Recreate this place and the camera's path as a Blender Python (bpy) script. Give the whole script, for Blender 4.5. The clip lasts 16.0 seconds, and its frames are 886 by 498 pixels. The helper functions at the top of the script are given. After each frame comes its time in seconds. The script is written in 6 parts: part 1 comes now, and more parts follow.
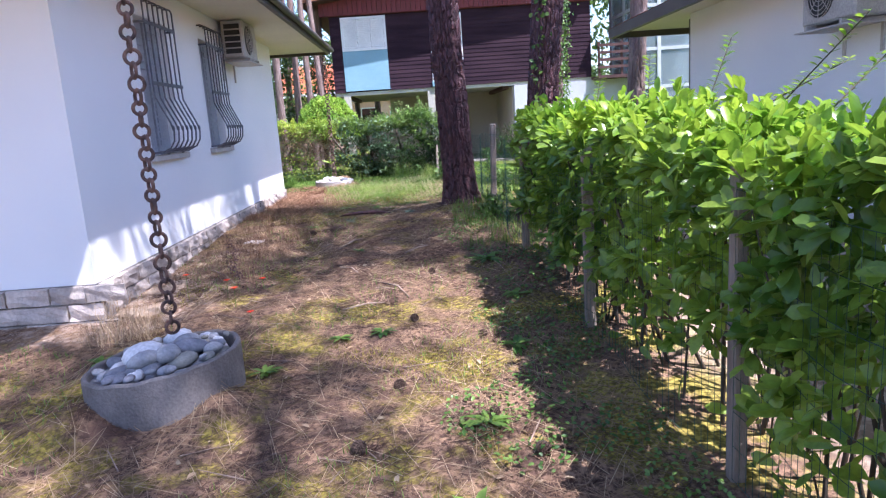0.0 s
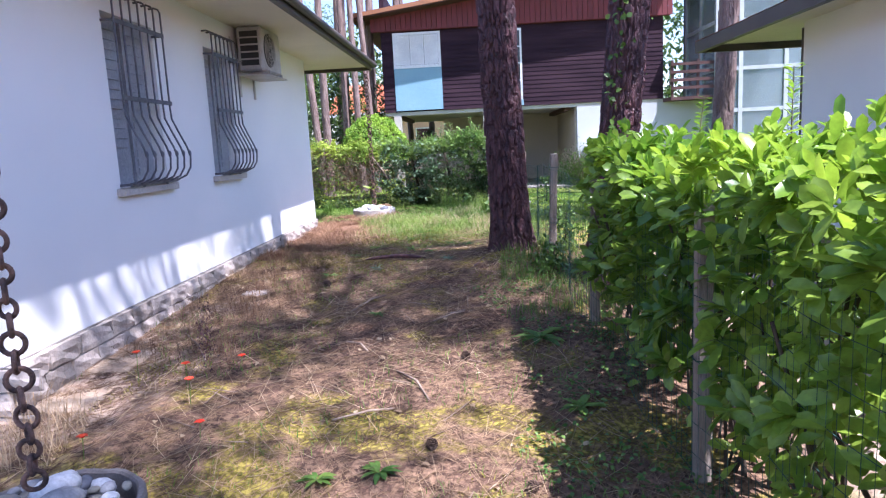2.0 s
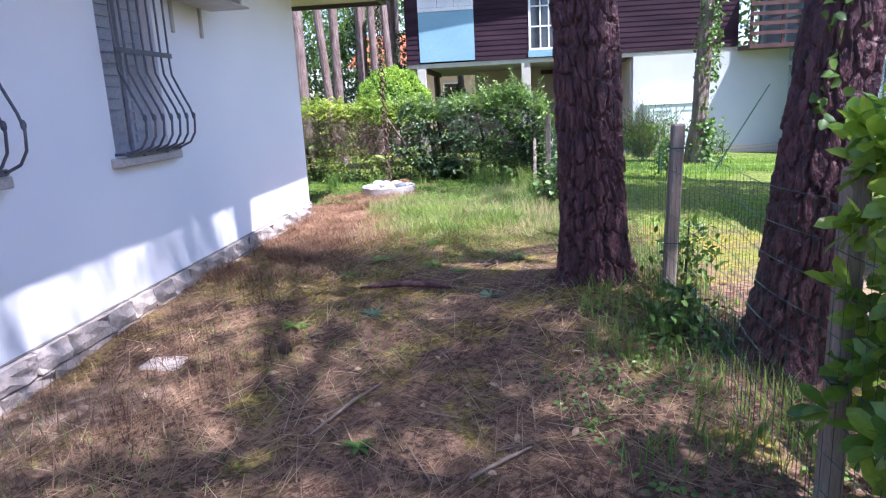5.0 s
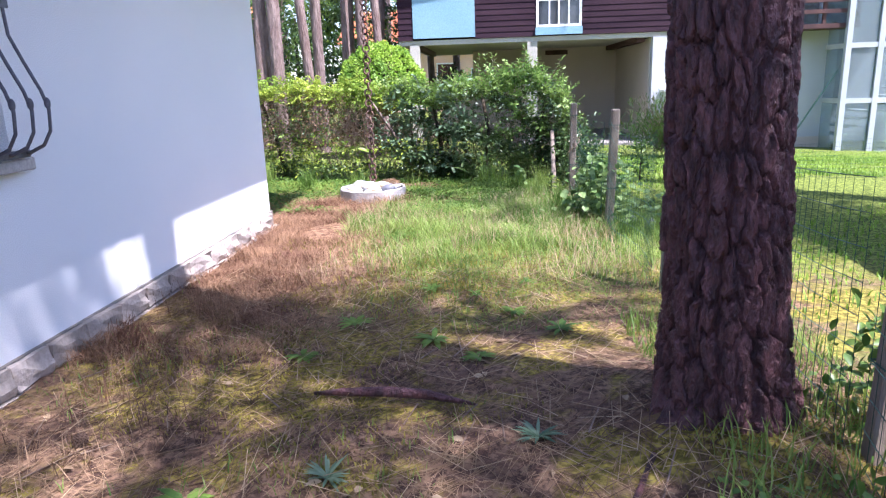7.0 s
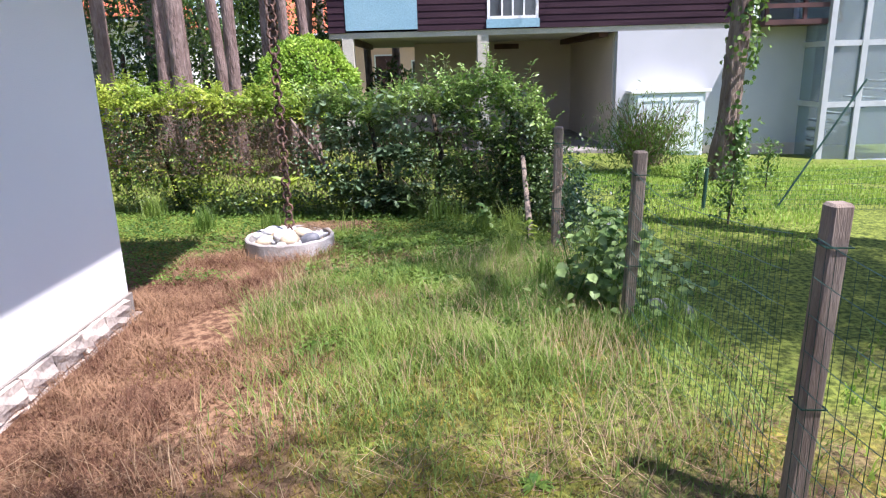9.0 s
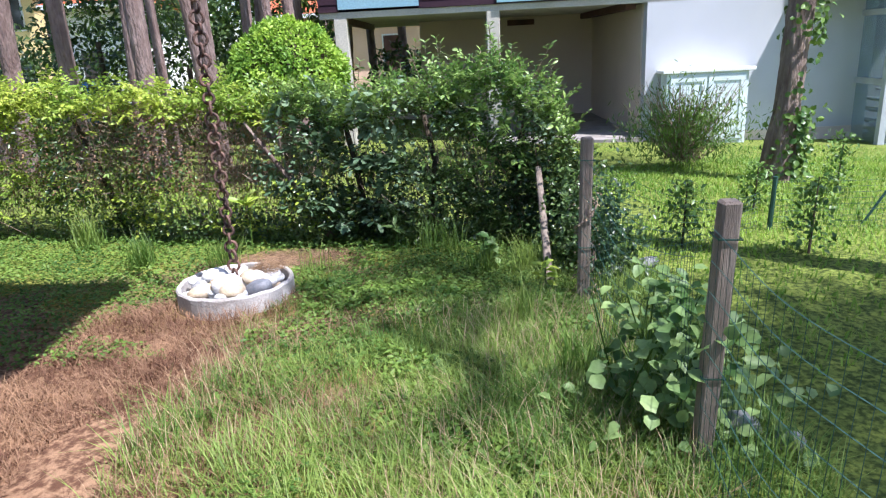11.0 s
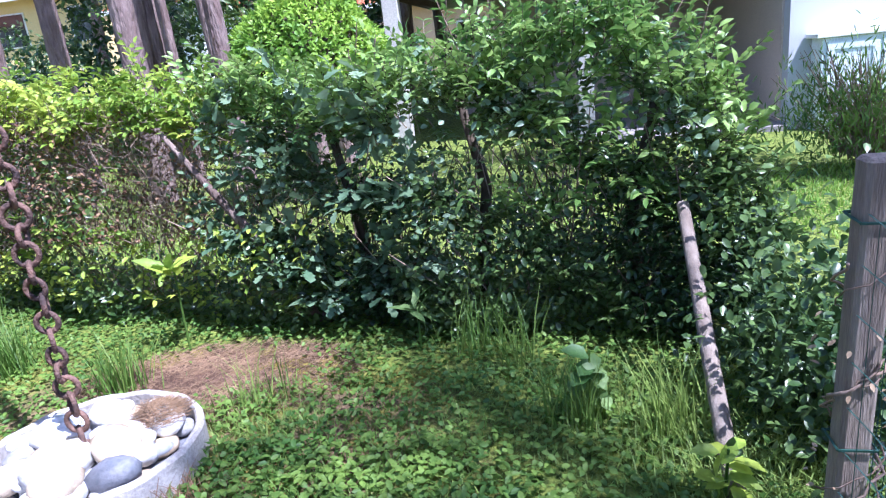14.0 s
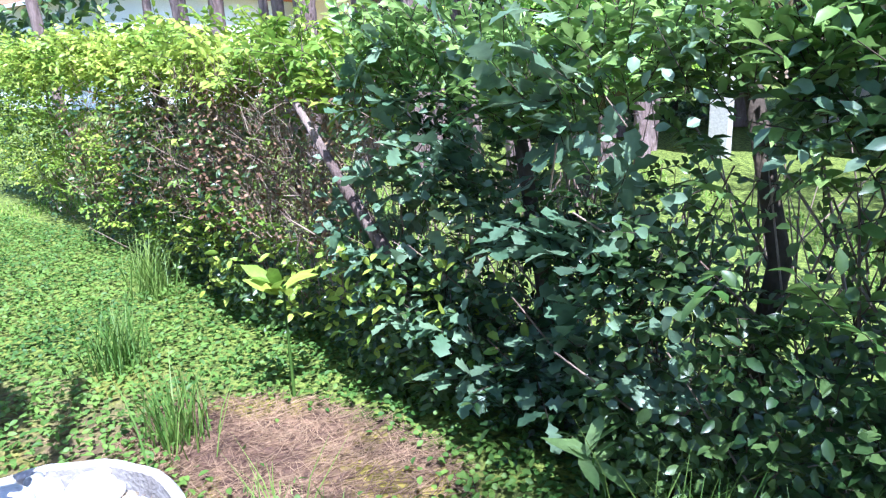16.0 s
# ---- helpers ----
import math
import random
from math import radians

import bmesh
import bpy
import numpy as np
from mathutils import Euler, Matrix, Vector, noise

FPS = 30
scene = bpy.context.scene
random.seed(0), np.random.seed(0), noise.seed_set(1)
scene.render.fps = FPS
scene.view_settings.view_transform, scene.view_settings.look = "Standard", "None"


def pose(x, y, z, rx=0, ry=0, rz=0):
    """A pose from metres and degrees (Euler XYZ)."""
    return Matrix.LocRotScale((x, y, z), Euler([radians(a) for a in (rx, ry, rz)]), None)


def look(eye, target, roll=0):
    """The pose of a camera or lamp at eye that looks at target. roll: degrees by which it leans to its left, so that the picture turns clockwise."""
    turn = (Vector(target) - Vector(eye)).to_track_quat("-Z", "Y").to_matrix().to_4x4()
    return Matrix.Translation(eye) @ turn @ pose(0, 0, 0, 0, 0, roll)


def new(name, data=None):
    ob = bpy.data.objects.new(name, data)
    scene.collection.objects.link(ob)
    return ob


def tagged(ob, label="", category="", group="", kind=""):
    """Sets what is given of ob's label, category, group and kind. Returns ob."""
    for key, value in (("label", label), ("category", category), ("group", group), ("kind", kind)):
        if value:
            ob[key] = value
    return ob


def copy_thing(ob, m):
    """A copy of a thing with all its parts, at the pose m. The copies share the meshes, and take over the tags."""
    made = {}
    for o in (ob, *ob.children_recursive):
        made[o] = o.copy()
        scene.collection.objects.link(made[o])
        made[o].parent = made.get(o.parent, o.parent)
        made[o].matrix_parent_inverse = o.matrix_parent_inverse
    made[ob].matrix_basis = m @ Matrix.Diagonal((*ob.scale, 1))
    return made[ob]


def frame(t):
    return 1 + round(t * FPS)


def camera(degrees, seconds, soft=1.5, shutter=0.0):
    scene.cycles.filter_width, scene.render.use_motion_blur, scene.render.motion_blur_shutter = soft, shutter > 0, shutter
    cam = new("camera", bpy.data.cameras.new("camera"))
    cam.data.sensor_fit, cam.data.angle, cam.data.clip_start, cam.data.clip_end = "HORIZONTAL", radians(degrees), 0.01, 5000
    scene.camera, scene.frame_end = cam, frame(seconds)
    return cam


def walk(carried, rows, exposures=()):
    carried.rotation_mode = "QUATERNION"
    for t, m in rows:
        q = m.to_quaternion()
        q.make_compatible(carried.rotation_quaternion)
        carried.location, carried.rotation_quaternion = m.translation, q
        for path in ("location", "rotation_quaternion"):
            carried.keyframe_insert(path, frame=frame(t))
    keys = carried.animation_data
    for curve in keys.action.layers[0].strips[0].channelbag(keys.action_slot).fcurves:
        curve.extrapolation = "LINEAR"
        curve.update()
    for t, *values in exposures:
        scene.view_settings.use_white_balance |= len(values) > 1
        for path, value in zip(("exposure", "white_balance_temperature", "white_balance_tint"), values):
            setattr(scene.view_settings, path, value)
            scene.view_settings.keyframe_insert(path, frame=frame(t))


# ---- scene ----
cam = camera(67.0, 16.0, soft=1.25)
PATH = [
    (0, (2.721, 1.943, 1.253), (2.774, 3.906, 0.877), -3.9),
    (0.5, (2.861, 2.359, 1.288), (2.88, 4.323, 0.915), -4.0),
    (1, (2.9, 2.76, 1.276), (2.889, 4.726, 0.91), -3.4),
    (1.5, (2.88, 3.186, 1.313), (2.852, 5.156, 0.974), -3.5),
    (2, (2.895, 3.655, 1.327), (2.787, 5.628, 1.017), -2.9),
    (2.5, (2.898, 4.142, 1.332), (2.722, 6.109, 1.013), -2.3),
    (3, (2.812, 4.678, 1.333), (2.625, 6.633, 0.957), -2.7),
    (3.5, (2.813, 5.177, 1.329), (2.6, 7.125, 0.928), -2.5),
    (4, (2.815, 5.657, 1.344), (2.598, 7.602, 0.932), -2.5),
    (4.2, (2.787, 5.857, 1.348), (2.571, 7.802, 0.936), -2.7),
    (6.3, (2.528, 7.776, 1.401), (2.378, 9.715, 0.935), -2.8),
    (6.5, (2.489, 8.001, 1.375), (2.345, 9.943, 0.918), -2.8),
    (7, (2.403, 8.612, 1.398), (2.241, 10.546, 0.914), -1.9),
    (7.5, (2.285, 9.233, 1.445), (2.181, 11.148, 0.877), -2.6),
    (8, (2.285, 9.782, 1.48), (2.187, 11.727, 1.023), -2.5),
    (8.5, (2.299, 10.337, 1.516), (2.259, 12.28, 1.043), -1.8),
    (8.7, (2.237, 10.551, 1.564), (2.248, 12.49, 1.071), -1.6),
    (10.8, (2.475, 12.34, 1.734), (2.444, 14.251, 1.143), -2.9),
    (11, (2.485, 12.495, 1.707), (2.436, 14.408, 1.127), -3.0),
    (11.5, (2.531, 12.954, 1.674), (2.424, 14.868, 1.105), -3.3),
    (12, (2.524, 13.456, 1.61), (2.367, 15.364, 1.033), -3.6),
    (12.5, (2.549, 13.897, 1.556), (2.347, 15.801, 0.978), -4.4),
    (13, (2.573, 14.336, 1.527), (2.338, 16.232, 0.935), -4.8),
    (13.5, (2.58, 14.795, 1.463), (2.325, 16.688, 0.87), -5.6),
    (14, (2.6, 15.2, 1.434), (2.29, 17.089, 0.855), -6.2),
    (14.5, (2.625, 15.618, 1.42), (2.168, 17.476, 0.839), -5.4),
    (15, (2.59, 16.05, 1.352), (1.957, 17.865, 0.784), -4.9),
    (15.5, (2.547, 16.42, 1.326), (1.685, 18.136, 0.760), -4.15),
    (16, (2.567, 16.757, 1.248), (1.439, 18.319, 0.713), -2.85),
]
walk(cam, [(t, look(eye, target, roll)) for t, eye, target, roll in PATH], [(0, 1.50, 5550, 27), (4.2, 1.52, 5450, 27), (7.0, 1.66, 5650, 28), (7.5, 1.72, 5750, 28), (8.0, 1.5, 5950, 29), (8.5, 1.18, 5950, 28), (11, 1.14, 5700, 20), (12.5, 1.28, 5250, 25), (14, 1.42, 5050, 28), (15.5, 1.62, 4950, 25), (16, 1.66, 4950, 20)])

# ---- light ----
SUN = Vector((0.45, -0.30, 1.0)).normalized()          # towards the sun
world = bpy.data.worlds.new("sky")
scene.world = world
world.use_nodes = True
wt = world.node_tree
sky = wt.nodes.new("ShaderNodeTexSky")
sky.sky_type = "NISHITA"
sky.sun_disc = False
sky.sun_elevation = math.asin(SUN.z)
sky.sun_rotation = math.atan2(SUN.x, SUN.y)
wt.links.new(sky.outputs[0], wt.nodes["Background"].inputs[0])
wt.nodes["Background"].inputs[1].default_value = 0.125
sun = new("sun", bpy.data.lights.new("sun", "SUN"))
sun.data.energy = 5.0
sun.data.angle = radians(0.55)
sun.data.color = (1.0, 0.95, 0.86)
sun.matrix_world = look(SUN * 40, (0, 0, 0))


# ---- materials ----
def mat(name, c1, c2, scale=2.0, rough=0.85, bump=0.3, fine=60.0, metal=0.0, rnd=0.0, island=0.0, leaf=0.0, stretch=(1, 1, 1), dist=0.02, spec=0.4):
    m = bpy.data.materials.new(name)
    m.use_nodes = True
    t = m.node_tree
    N, L = t.nodes, t.links
    p = N["Principled BSDF"]
    p.inputs["Roughness"].default_value = rough
    p.inputs["Metallic"].default_value = metal
    p.inputs["Specular IOR Level"].default_value = spec
    geo = N.new("ShaderNodeNewGeometry")
    mp = N.new("ShaderNodeMapping")
    mp.inputs["Scale"].default_value = stretch
    L.new(geo.outputs["Position"], mp.inputs[0])
    big, small = N.new("ShaderNodeTexNoise"), N.new("ShaderNodeTexNoise")
    big.inputs["Scale"].default_value, big.inputs["Detail"].default_value = scale, 5
    small.inputs["Scale"].default_value, small.inputs["Detail"].default_value = fine, 4
    L.new(mp.outputs[0], big.inputs["Vector"])
    L.new(mp.outputs[0], small.inputs["Vector"])
    ramp = N.new("ShaderNodeMapRange")
    ramp.inputs["From Min"].default_value, ramp.inputs["From Max"].default_value = 0.35, 0.65
    L.new(big.outputs["Fac"], ramp.inputs["Value"])
    mix = N.new("ShaderNodeMix")
    mix.data_type = "RGBA"
    mix.inputs[6].default_value, mix.inputs[7].default_value = (*c1, 1), (*c2, 1)
    fac = ramp.outputs[0]
    if island:
        add = N.new("ShaderNodeMath")
        add.operation = "MULTIPLY_ADD"
        add.inputs[1].default_value = island
        sub = N.new("ShaderNodeMath")
        sub.operation = "SUBTRACT"
        sub.inputs[1].default_value = 0.5
        L.new(geo.outputs["Random Per Island"], sub.inputs[0])
        L.new(sub.outputs[0], add.inputs[0])
        L.new(ramp.outputs[0], add.inputs[2])
        add.use_clamp = True
        fac = add.outputs[0]
    L.new(fac, mix.inputs[0])
    hsv = N.new("ShaderNodeHueSaturation")
    L.new(mix.outputs[2], hsv.inputs["Color"])
    val = N.new("ShaderNodeMapRange")
    val.inputs["From Min"].default_value, val.inputs["From Max"].default_value = 0.25, 0.75
    val.inputs["To Min"].default_value, val.inputs["To Max"].default_value = 0.78, 1.2
    L.new(small.outputs["Fac"], val.inputs["Value"])
    v = val.outputs[0]
    if rnd:
        oi = N.new("ShaderNodeObjectInfo")
        rr = N.new("ShaderNodeMapRange")
        rr.inputs["To Min"].default_value, rr.inputs["To Max"].default_value = 1 - rnd, 1 + rnd
        L.new(oi.outputs["Random"], rr.inputs["Value"])
        mul = N.new("ShaderNodeMath")
        mul.operation = "MULTIPLY"
        L.new(v, mul.inputs[0])
        L.new(rr.outputs[0], mul.inputs[1])
        v = mul.outputs[0]
    L.new(v, hsv.inputs["Value"])
    L.new(hsv.outputs[0], p.inputs["Base Color"])
    if bump:
        b = N.new("ShaderNodeBump")
        b.inputs["Strength"].default_value, b.inputs["Distance"].default_value = bump, dist
        L.new(small.outputs["Fac"], b.inputs["Height"])
        L.new(b.outputs[0], p.inputs["Normal"])
    if leaf:
        tr = N.new("ShaderNodeBsdfTranslucent")
        L.new(hsv.outputs[0], tr.inputs["Color"])
        ms = N.new("ShaderNodeMixShader")
        ms.inputs[0].default_value = leaf
        L.new(p.outputs[0], ms.inputs[1])
        L.new(tr.outputs[0], ms.inputs[2])
        L.new(ms.outputs[0], N["Material Output"].inputs["Surface"])
    return m


def glass(name, tint, rough=0.03):
    m = bpy.data.materials.new(name)
    m.use_nodes = True
    p = m.node_tree.nodes["Principled BSDF"]
    p.inputs["Base Color"].default_value = (*tint, 1)
    p.inputs["Roughness"].default_value = rough
    p.inputs["Transmission Weight"].default_value = 0.85
    p.inputs["IOR"].default_value = 1.3
    return m


def ground_material():
    m = bpy.data.materials.new("ground")
    m.use_nodes = True
    t = m.node_tree
    N, L = t.nodes, t.links
    p = N["Principled BSDF"]
    p.inputs["Roughness"].default_value = 0.95
    p.inputs["Specular IOR Level"].default_value = 0.15
    geo = N.new("ShaderNodeNewGeometry")
    sep = N.new("ShaderNodeSeparateXYZ")
    L.new(geo.outputs["Position"], sep.inputs[0])

    def nz(scale, detail=4, rough=0.55):
        n = N.new("ShaderNodeTexNoise")
        n.inputs["Scale"].default_value, n.inputs["Detail"].default_value, n.inputs["Roughness"].default_value = scale, detail, rough
        L.new(geo.outputs["Position"], n.inputs["Vector"])
        return n.outputs["Fac"]

    def rng(v, a, b, lo=0.0, hi=1.0):
        r = N.new("ShaderNodeMapRange")
        r.interpolation_type = "SMOOTHSTEP"
        for key, x in (("From Min", a), ("From Max", b), ("To Min", lo), ("To Max", hi)):
            r.inputs[key].default_value = x
        L.new(v, r.inputs["Value"])
        return r.outputs[0]

    def op(kind, a, b):
        o = N.new("ShaderNodeMath")
        o.operation = kind
        for i, x in enumerate((a, b)):
            if isinstance(x, (int, float)):
                o.inputs[i].default_value = x
            else:
                L.new(x, o.inputs[i])
        return o.outputs[0]

    def mix(f, a, b):
        x = N.new("ShaderNodeMix")
        x.data_type = "RGBA"
        L.new(f, x.inputs[0])
        for i, c in ((6, a), (7, b)):
            if isinstance(c, tuple):
                x.inputs[i].default_value = (*c, 1)
            else:
                L.new(c, x.inputs[i])
        return x.outputs[2]

    wob = op("MULTIPLY", op("SUBTRACT", nz(0.9), 0.5), 5.0)
    x, y = sep.outputs[0], sep.outputs[1]
    needles = mix(rng(nz(22, 6, 0.7), 0.4, 0.6), (0.075, 0.044, 0.032), (0.31, 0.195, 0.12))
    needles = mix(rng(nz(4.0, 6, 0.7), 0.48, 0.66), needles, (0.16, 0.095, 0.066))
    moss = mix(rng(nz(30, 5), 0.4, 0.65), (0.13, 0.105, 0.022), (0.40, 0.32, 0.07))
    lush = op("ADD", op("MULTIPLY", rng(y, 10.0, 12.0), 0.06), op("MULTIPLY", op("MULTIPLY", rng(y, 4.6, 6.0), rng(y, 8.2, 7.2)), 0.05))
    base = mix(rng(op("ADD", nz(1.7, 7, 0.65), lush), 0.51, 0.62), needles, moss)
    grass = mix(rng(nz(26, 5), 0.35, 0.65), (0.05, 0.075, 0.015), (0.22, 0.27, 0.05))
    gmask = op("MULTIPLY", rng(op("ADD", y, wob), 11.8, 14.6), rng(op("ADD", x, wob), 0.7, 2.6))
    gmask = op("MAXIMUM", gmask, rng(op("ADD", y, op("MULTIPLY", wob, 0.4)), 17.2, 18.4))
    gmask = op("MAXIMUM", gmask, op("MULTIPLY", rng(op("ADD", x, op("MULTIPLY", wob, 0.6)), 3.6, 5.4), rng(op("ADD", y, wob), 9.5, 14.0)))
    dx, dy = op("DIVIDE", op("SUBTRACT", x, 0.88), 0.62), op("DIVIDE", op("SUBTRACT", y, 18.12), 0.34)
    spot = op("ADD", op("ADD", op("MULTIPLY", dx, dx), op("MULTIPLY", dy, dy)), op("MULTIPLY", wob, 0.25))
    gmask = op("MULTIPLY", gmask, rng(spot, 0.6, 1.3))
    col = mix(gmask, base, grass)
    dry = mix(rng(nz(18, 6, 0.7), 0.4, 0.62), (0.11, 0.055, 0.033), (0.34, 0.21, 0.125))
    dmask = op("MULTIPLY", op("MULTIPLY", rng(op("ADD", y, wob), 11.5, 13.2), rng(op("ADD", y, op("MULTIPLY", wob, 0.5)), 17.6, 16.4)), rng(op("ADD", x, op("MULTIPLY", wob, 0.4)), 2.1, 1.0))
    col = mix(dmask, col, dry)
    bare = mix(rng(nz(12, 6), 0.4, 0.6), (0.26, 0.19, 0.14), (0.46, 0.37, 0.28))
    bmask = op("MULTIPLY", op("MULTIPLY", rng(op("ADD", x, op("MULTIPLY", wob, 0.25)), 4.3, 4.9), rng(y, 12.0, 9.5)), rng(x, 12.0, 11.0))
    col = mix(bmask, col, bare)
    strip = op("MULTIPLY", op("MULTIPLY", rng(op("ADD", x, op("MULTIPLY", wob, 0.3)), 0.95, 0.45), rng(op("ADD", y, wob), 6.4, 7.4)), rng(op("ADD", y, wob), 10.2, 8.8))
    col = mix(strip, col, mix(rng(nz(14, 6), 0.4, 0.6), (0.24, 0.16, 0.115), (0.44, 0.34, 0.26)))
    L.new(col, p.inputs["Base Color"])
    b = N.new("ShaderNodeBump")
    b.inputs["Strength"].default_value, b.inputs["Distance"].default_value = 0.7, 0.03
    L.new(nz(45, 6, 0.7), b.inputs["Height"])
    L.new(b.outputs[0], p.inputs["Normal"])
    return m


PLASTER = mat("white_plaster", (0.85, 0.85, 0.84), (0.79, 0.80, 0.80), 0.8, 0.9, 0.15, 160, dist=0.004)
# white render with the trees' bluish shade put into its colour
SHADEDWHITE = mat("shaded_white_render", (0.52, 0.535, 0.56), (0.45, 0.465, 0.49), 0.8, 0.9, 0.15, 120, dist=0.004)
CREAM = mat("cream_plaster", (0.78, 0.74, 0.62), (0.70, 0.66, 0.55), 0.9, 0.9, 0.15, 140, dist=0.004)
PINK = mat("peach_plaster", (0.72, 0.50, 0.38), (0.66, 0.45, 0.34), 0.9, 0.9, 0.1, 90)
YELLOW = mat("yellow_plaster", (0.72, 0.58, 0.28), (0.66, 0.52, 0.25), 0.7, 0.9, 0.1, 90)
GREYWALL = mat("grey_plaster", (0.60, 0.51, 0.43), (0.52, 0.44, 0.37), 0.5, 0.9, 0.12, 70)
FASCIA = mat("brown_painted_metal", (0.06, 0.05, 0.045), (0.09, 0.075, 0.06), 2, 0.5, 0.1, 60)
STONE = mat("plinth_stone", (0.50, 0.43, 0.37), (0.36, 0.31, 0.27), 5, 0.9, 0.5, 40, rnd=0.28)
MORTAR = mat("mortar", (0.26, 0.23, 0.20), (0.20, 0.18, 0.16), 6, 0.95, 0.4, 60)
SILL = mat("pale_sill_stone", (0.50, 0.46, 0.42), (0.42, 0.39, 0.36), 4, 0.7, 0.2, 60)
IRON = mat("grey_wrought_iron", (0.10, 0.10, 0.12), (0.16, 0.16, 0.18), 9, 0.5, 0.25, 80, 0.5)
SHUTTER = mat("grey_shutter", (0.34, 0.35, 0.38), (0.28, 0.29, 0.32), 3, 0.6, 0.1, 50)
RUST = mat("rusty_iron", (0.045, 0.030, 0.027), (0.20, 0.115, 0.085), 16, 0.75, 0.5, 90, 0.15)
PALECONCRETE = mat("pale_concrete", (0.50, 0.475, 0.45), (0.32, 0.295, 0.27), 5, 0.9, 0.35, 70)
RINGGREY = mat("dark_grey_concrete", (0.24, 0.215, 0.195), (0.14, 0.125, 0.115), 3.5, 0.9, 0.4, 60)
PEBBLE_O = mat("olive_river_stone", (0.17, 0.165, 0.14), (0.27, 0.26, 0.22), 10, 0.75, 0.25, 60)
CONCRETE = mat("concrete", (0.31, 0.285, 0.26), (0.20, 0.185, 0.17), 3.5, 0.9, 0.35, 70)
PEBBLE_W = mat("white_river_stone", (0.72, 0.71, 0.69), (0.52, 0.52, 0.52), 9, 0.7, 0.2, 50)
PEBBLE_G = mat("grey_river_stone", (0.22, 0.225, 0.235), (0.36, 0.355, 0.35), 11, 0.7, 0.2, 60)
PEBBLE_D = mat("dark_river_stone", (0.13, 0.14, 0.16), (0.22, 0.22, 0.24), 12, 0.6, 0.2, 60)
PEBBLE_T = mat("tan_river_stone", (0.46, 0.36, 0.24), (0.54, 0.45, 0.33), 9, 0.7, 0.2, 60)
POSTWOOD = mat("weathered_post", (0.20, 0.155, 0.12), (0.30, 0.25, 0.20), 3, 0.9, 0.45, 40, stretch=(6, 6, 0.6))
WIRE = mat("green_fence_wire", (0.018, 0.060, 0.046), (0.040, 0.10, 0.078), 8, 0.5, 0.1, 50, 0.3)
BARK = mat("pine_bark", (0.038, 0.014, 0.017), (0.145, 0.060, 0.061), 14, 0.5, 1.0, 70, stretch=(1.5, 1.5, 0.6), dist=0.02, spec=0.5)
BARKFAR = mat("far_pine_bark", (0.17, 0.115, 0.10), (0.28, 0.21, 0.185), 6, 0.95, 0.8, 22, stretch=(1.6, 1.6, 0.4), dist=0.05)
PALEBARK = mat("pale_bark", (0.13, 0.09, 0.075), (0.26, 0.20, 0.16), 6, 0.95, 0.7, 30, stretch=(1.8, 1.8, 0.4), dist=0.04)
TWIG = mat("twigs", (0.16, 0.105, 0.075), (0.36, 0.27, 0.20), 6, 0.9, 0.3, 50, island=0.8)
DARKTWIG = mat("dark_stems", (0.045, 0.035, 0.025), (0.10, 0.075, 0.05), 6, 0.9, 0.3, 50)
LAUREL = mat("laurel_leaf", (0.09, 0.19, 0.025), (0.29, 0.42, 0.055), 1.3, 0.28, 0.05, 40, island=0.95, leaf=0.5, spec=0.55)
LAUREL_NEW = mat("young_laurel_leaf", (0.15, 0.31, 0.022), (0.34, 0.48, 0.04), 1.3, 0.35, 0.05, 40, island=0.8, leaf=0.5, spec=0.5)
DARKLEAF = mat("dark_hedge_leaf", (0.028, 0.068, 0.019), (0.125, 0.20, 0.054), 1.5, 0.33, 0.05, 40, island=0.9, leaf=0.25, spec=0.55)
FRESHLEAF = mat("fresh_hedge_leaf", (0.11, 0.23, 0.045), (0.30, 0.43, 0.11), 1.5, 0.38, 0.05, 40, island=0.9, leaf=0.35, spec=0.5)
BLUELEAF = mat("blue_green_leaf", (0.10, 0.18, 0.095), (0.25, 0.35, 0.20), 1.5, 0.4, 0.05, 40, island=0.9, leaf=0.3, spec=0.5)
LIME = mat("lime_hedge_leaf", (0.20, 0.33, 0.04), (0.48, 0.56, 0.08), 1.2, 0.45, 0.05, 40, island=0.8, leaf=0.4)
BALLLEAF = mat("ball_bush_leaf", (0.14, 0.28, 0.03), (0.36, 0.52, 0.06), 2.0, 0.5, 0.05, 40, island=0.7, leaf=0.35)
CLOVER = mat("ground_cover_leaf", (0.06, 0.14, 0.022), (0.19, 0.30, 0.05), 1.6, 0.55, 0.05, 40, island=0.8, leaf=0.35)
PLANTLEAF = mat("broad_weed_leaf", (0.08, 0.17, 0.04), (0.27, 0.39, 0.13), 3, 0.5, 0.05, 40, island=0.8, leaf=0.35)
IVY = mat("ivy_leaf", (0.05, 0.12, 0.02), (0.16, 0.26, 0.05), 3, 0.4, 0.05, 40, island=0.9, leaf=0.25)
PINE = mat("pine_needles", (0.025, 0.06, 0.02), (0.07, 0.12, 0.03), 1, 0.6, 0.0, 30, island=0.8, leaf=0.2)
GRASS = mat("grass_blades", (0.10, 0.20, 0.03), (0.28, 0.38, 0.08), 1.3, 0.55, 0.0, 30, island=0.9, leaf=0.4)
LAWN = mat("lawn_blades", (0.14, 0.27, 0.03), (0.30, 0.44, 0.06), 0.7, 0.55, 0.0, 30, island=0.8, leaf=0.4)
STRAW = mat("dry_grass", (0.34, 0.23, 0.13), (0.56, 0.43, 0.27), 1.5, 0.8, 0.0, 30, island=0.9, leaf=0.3)
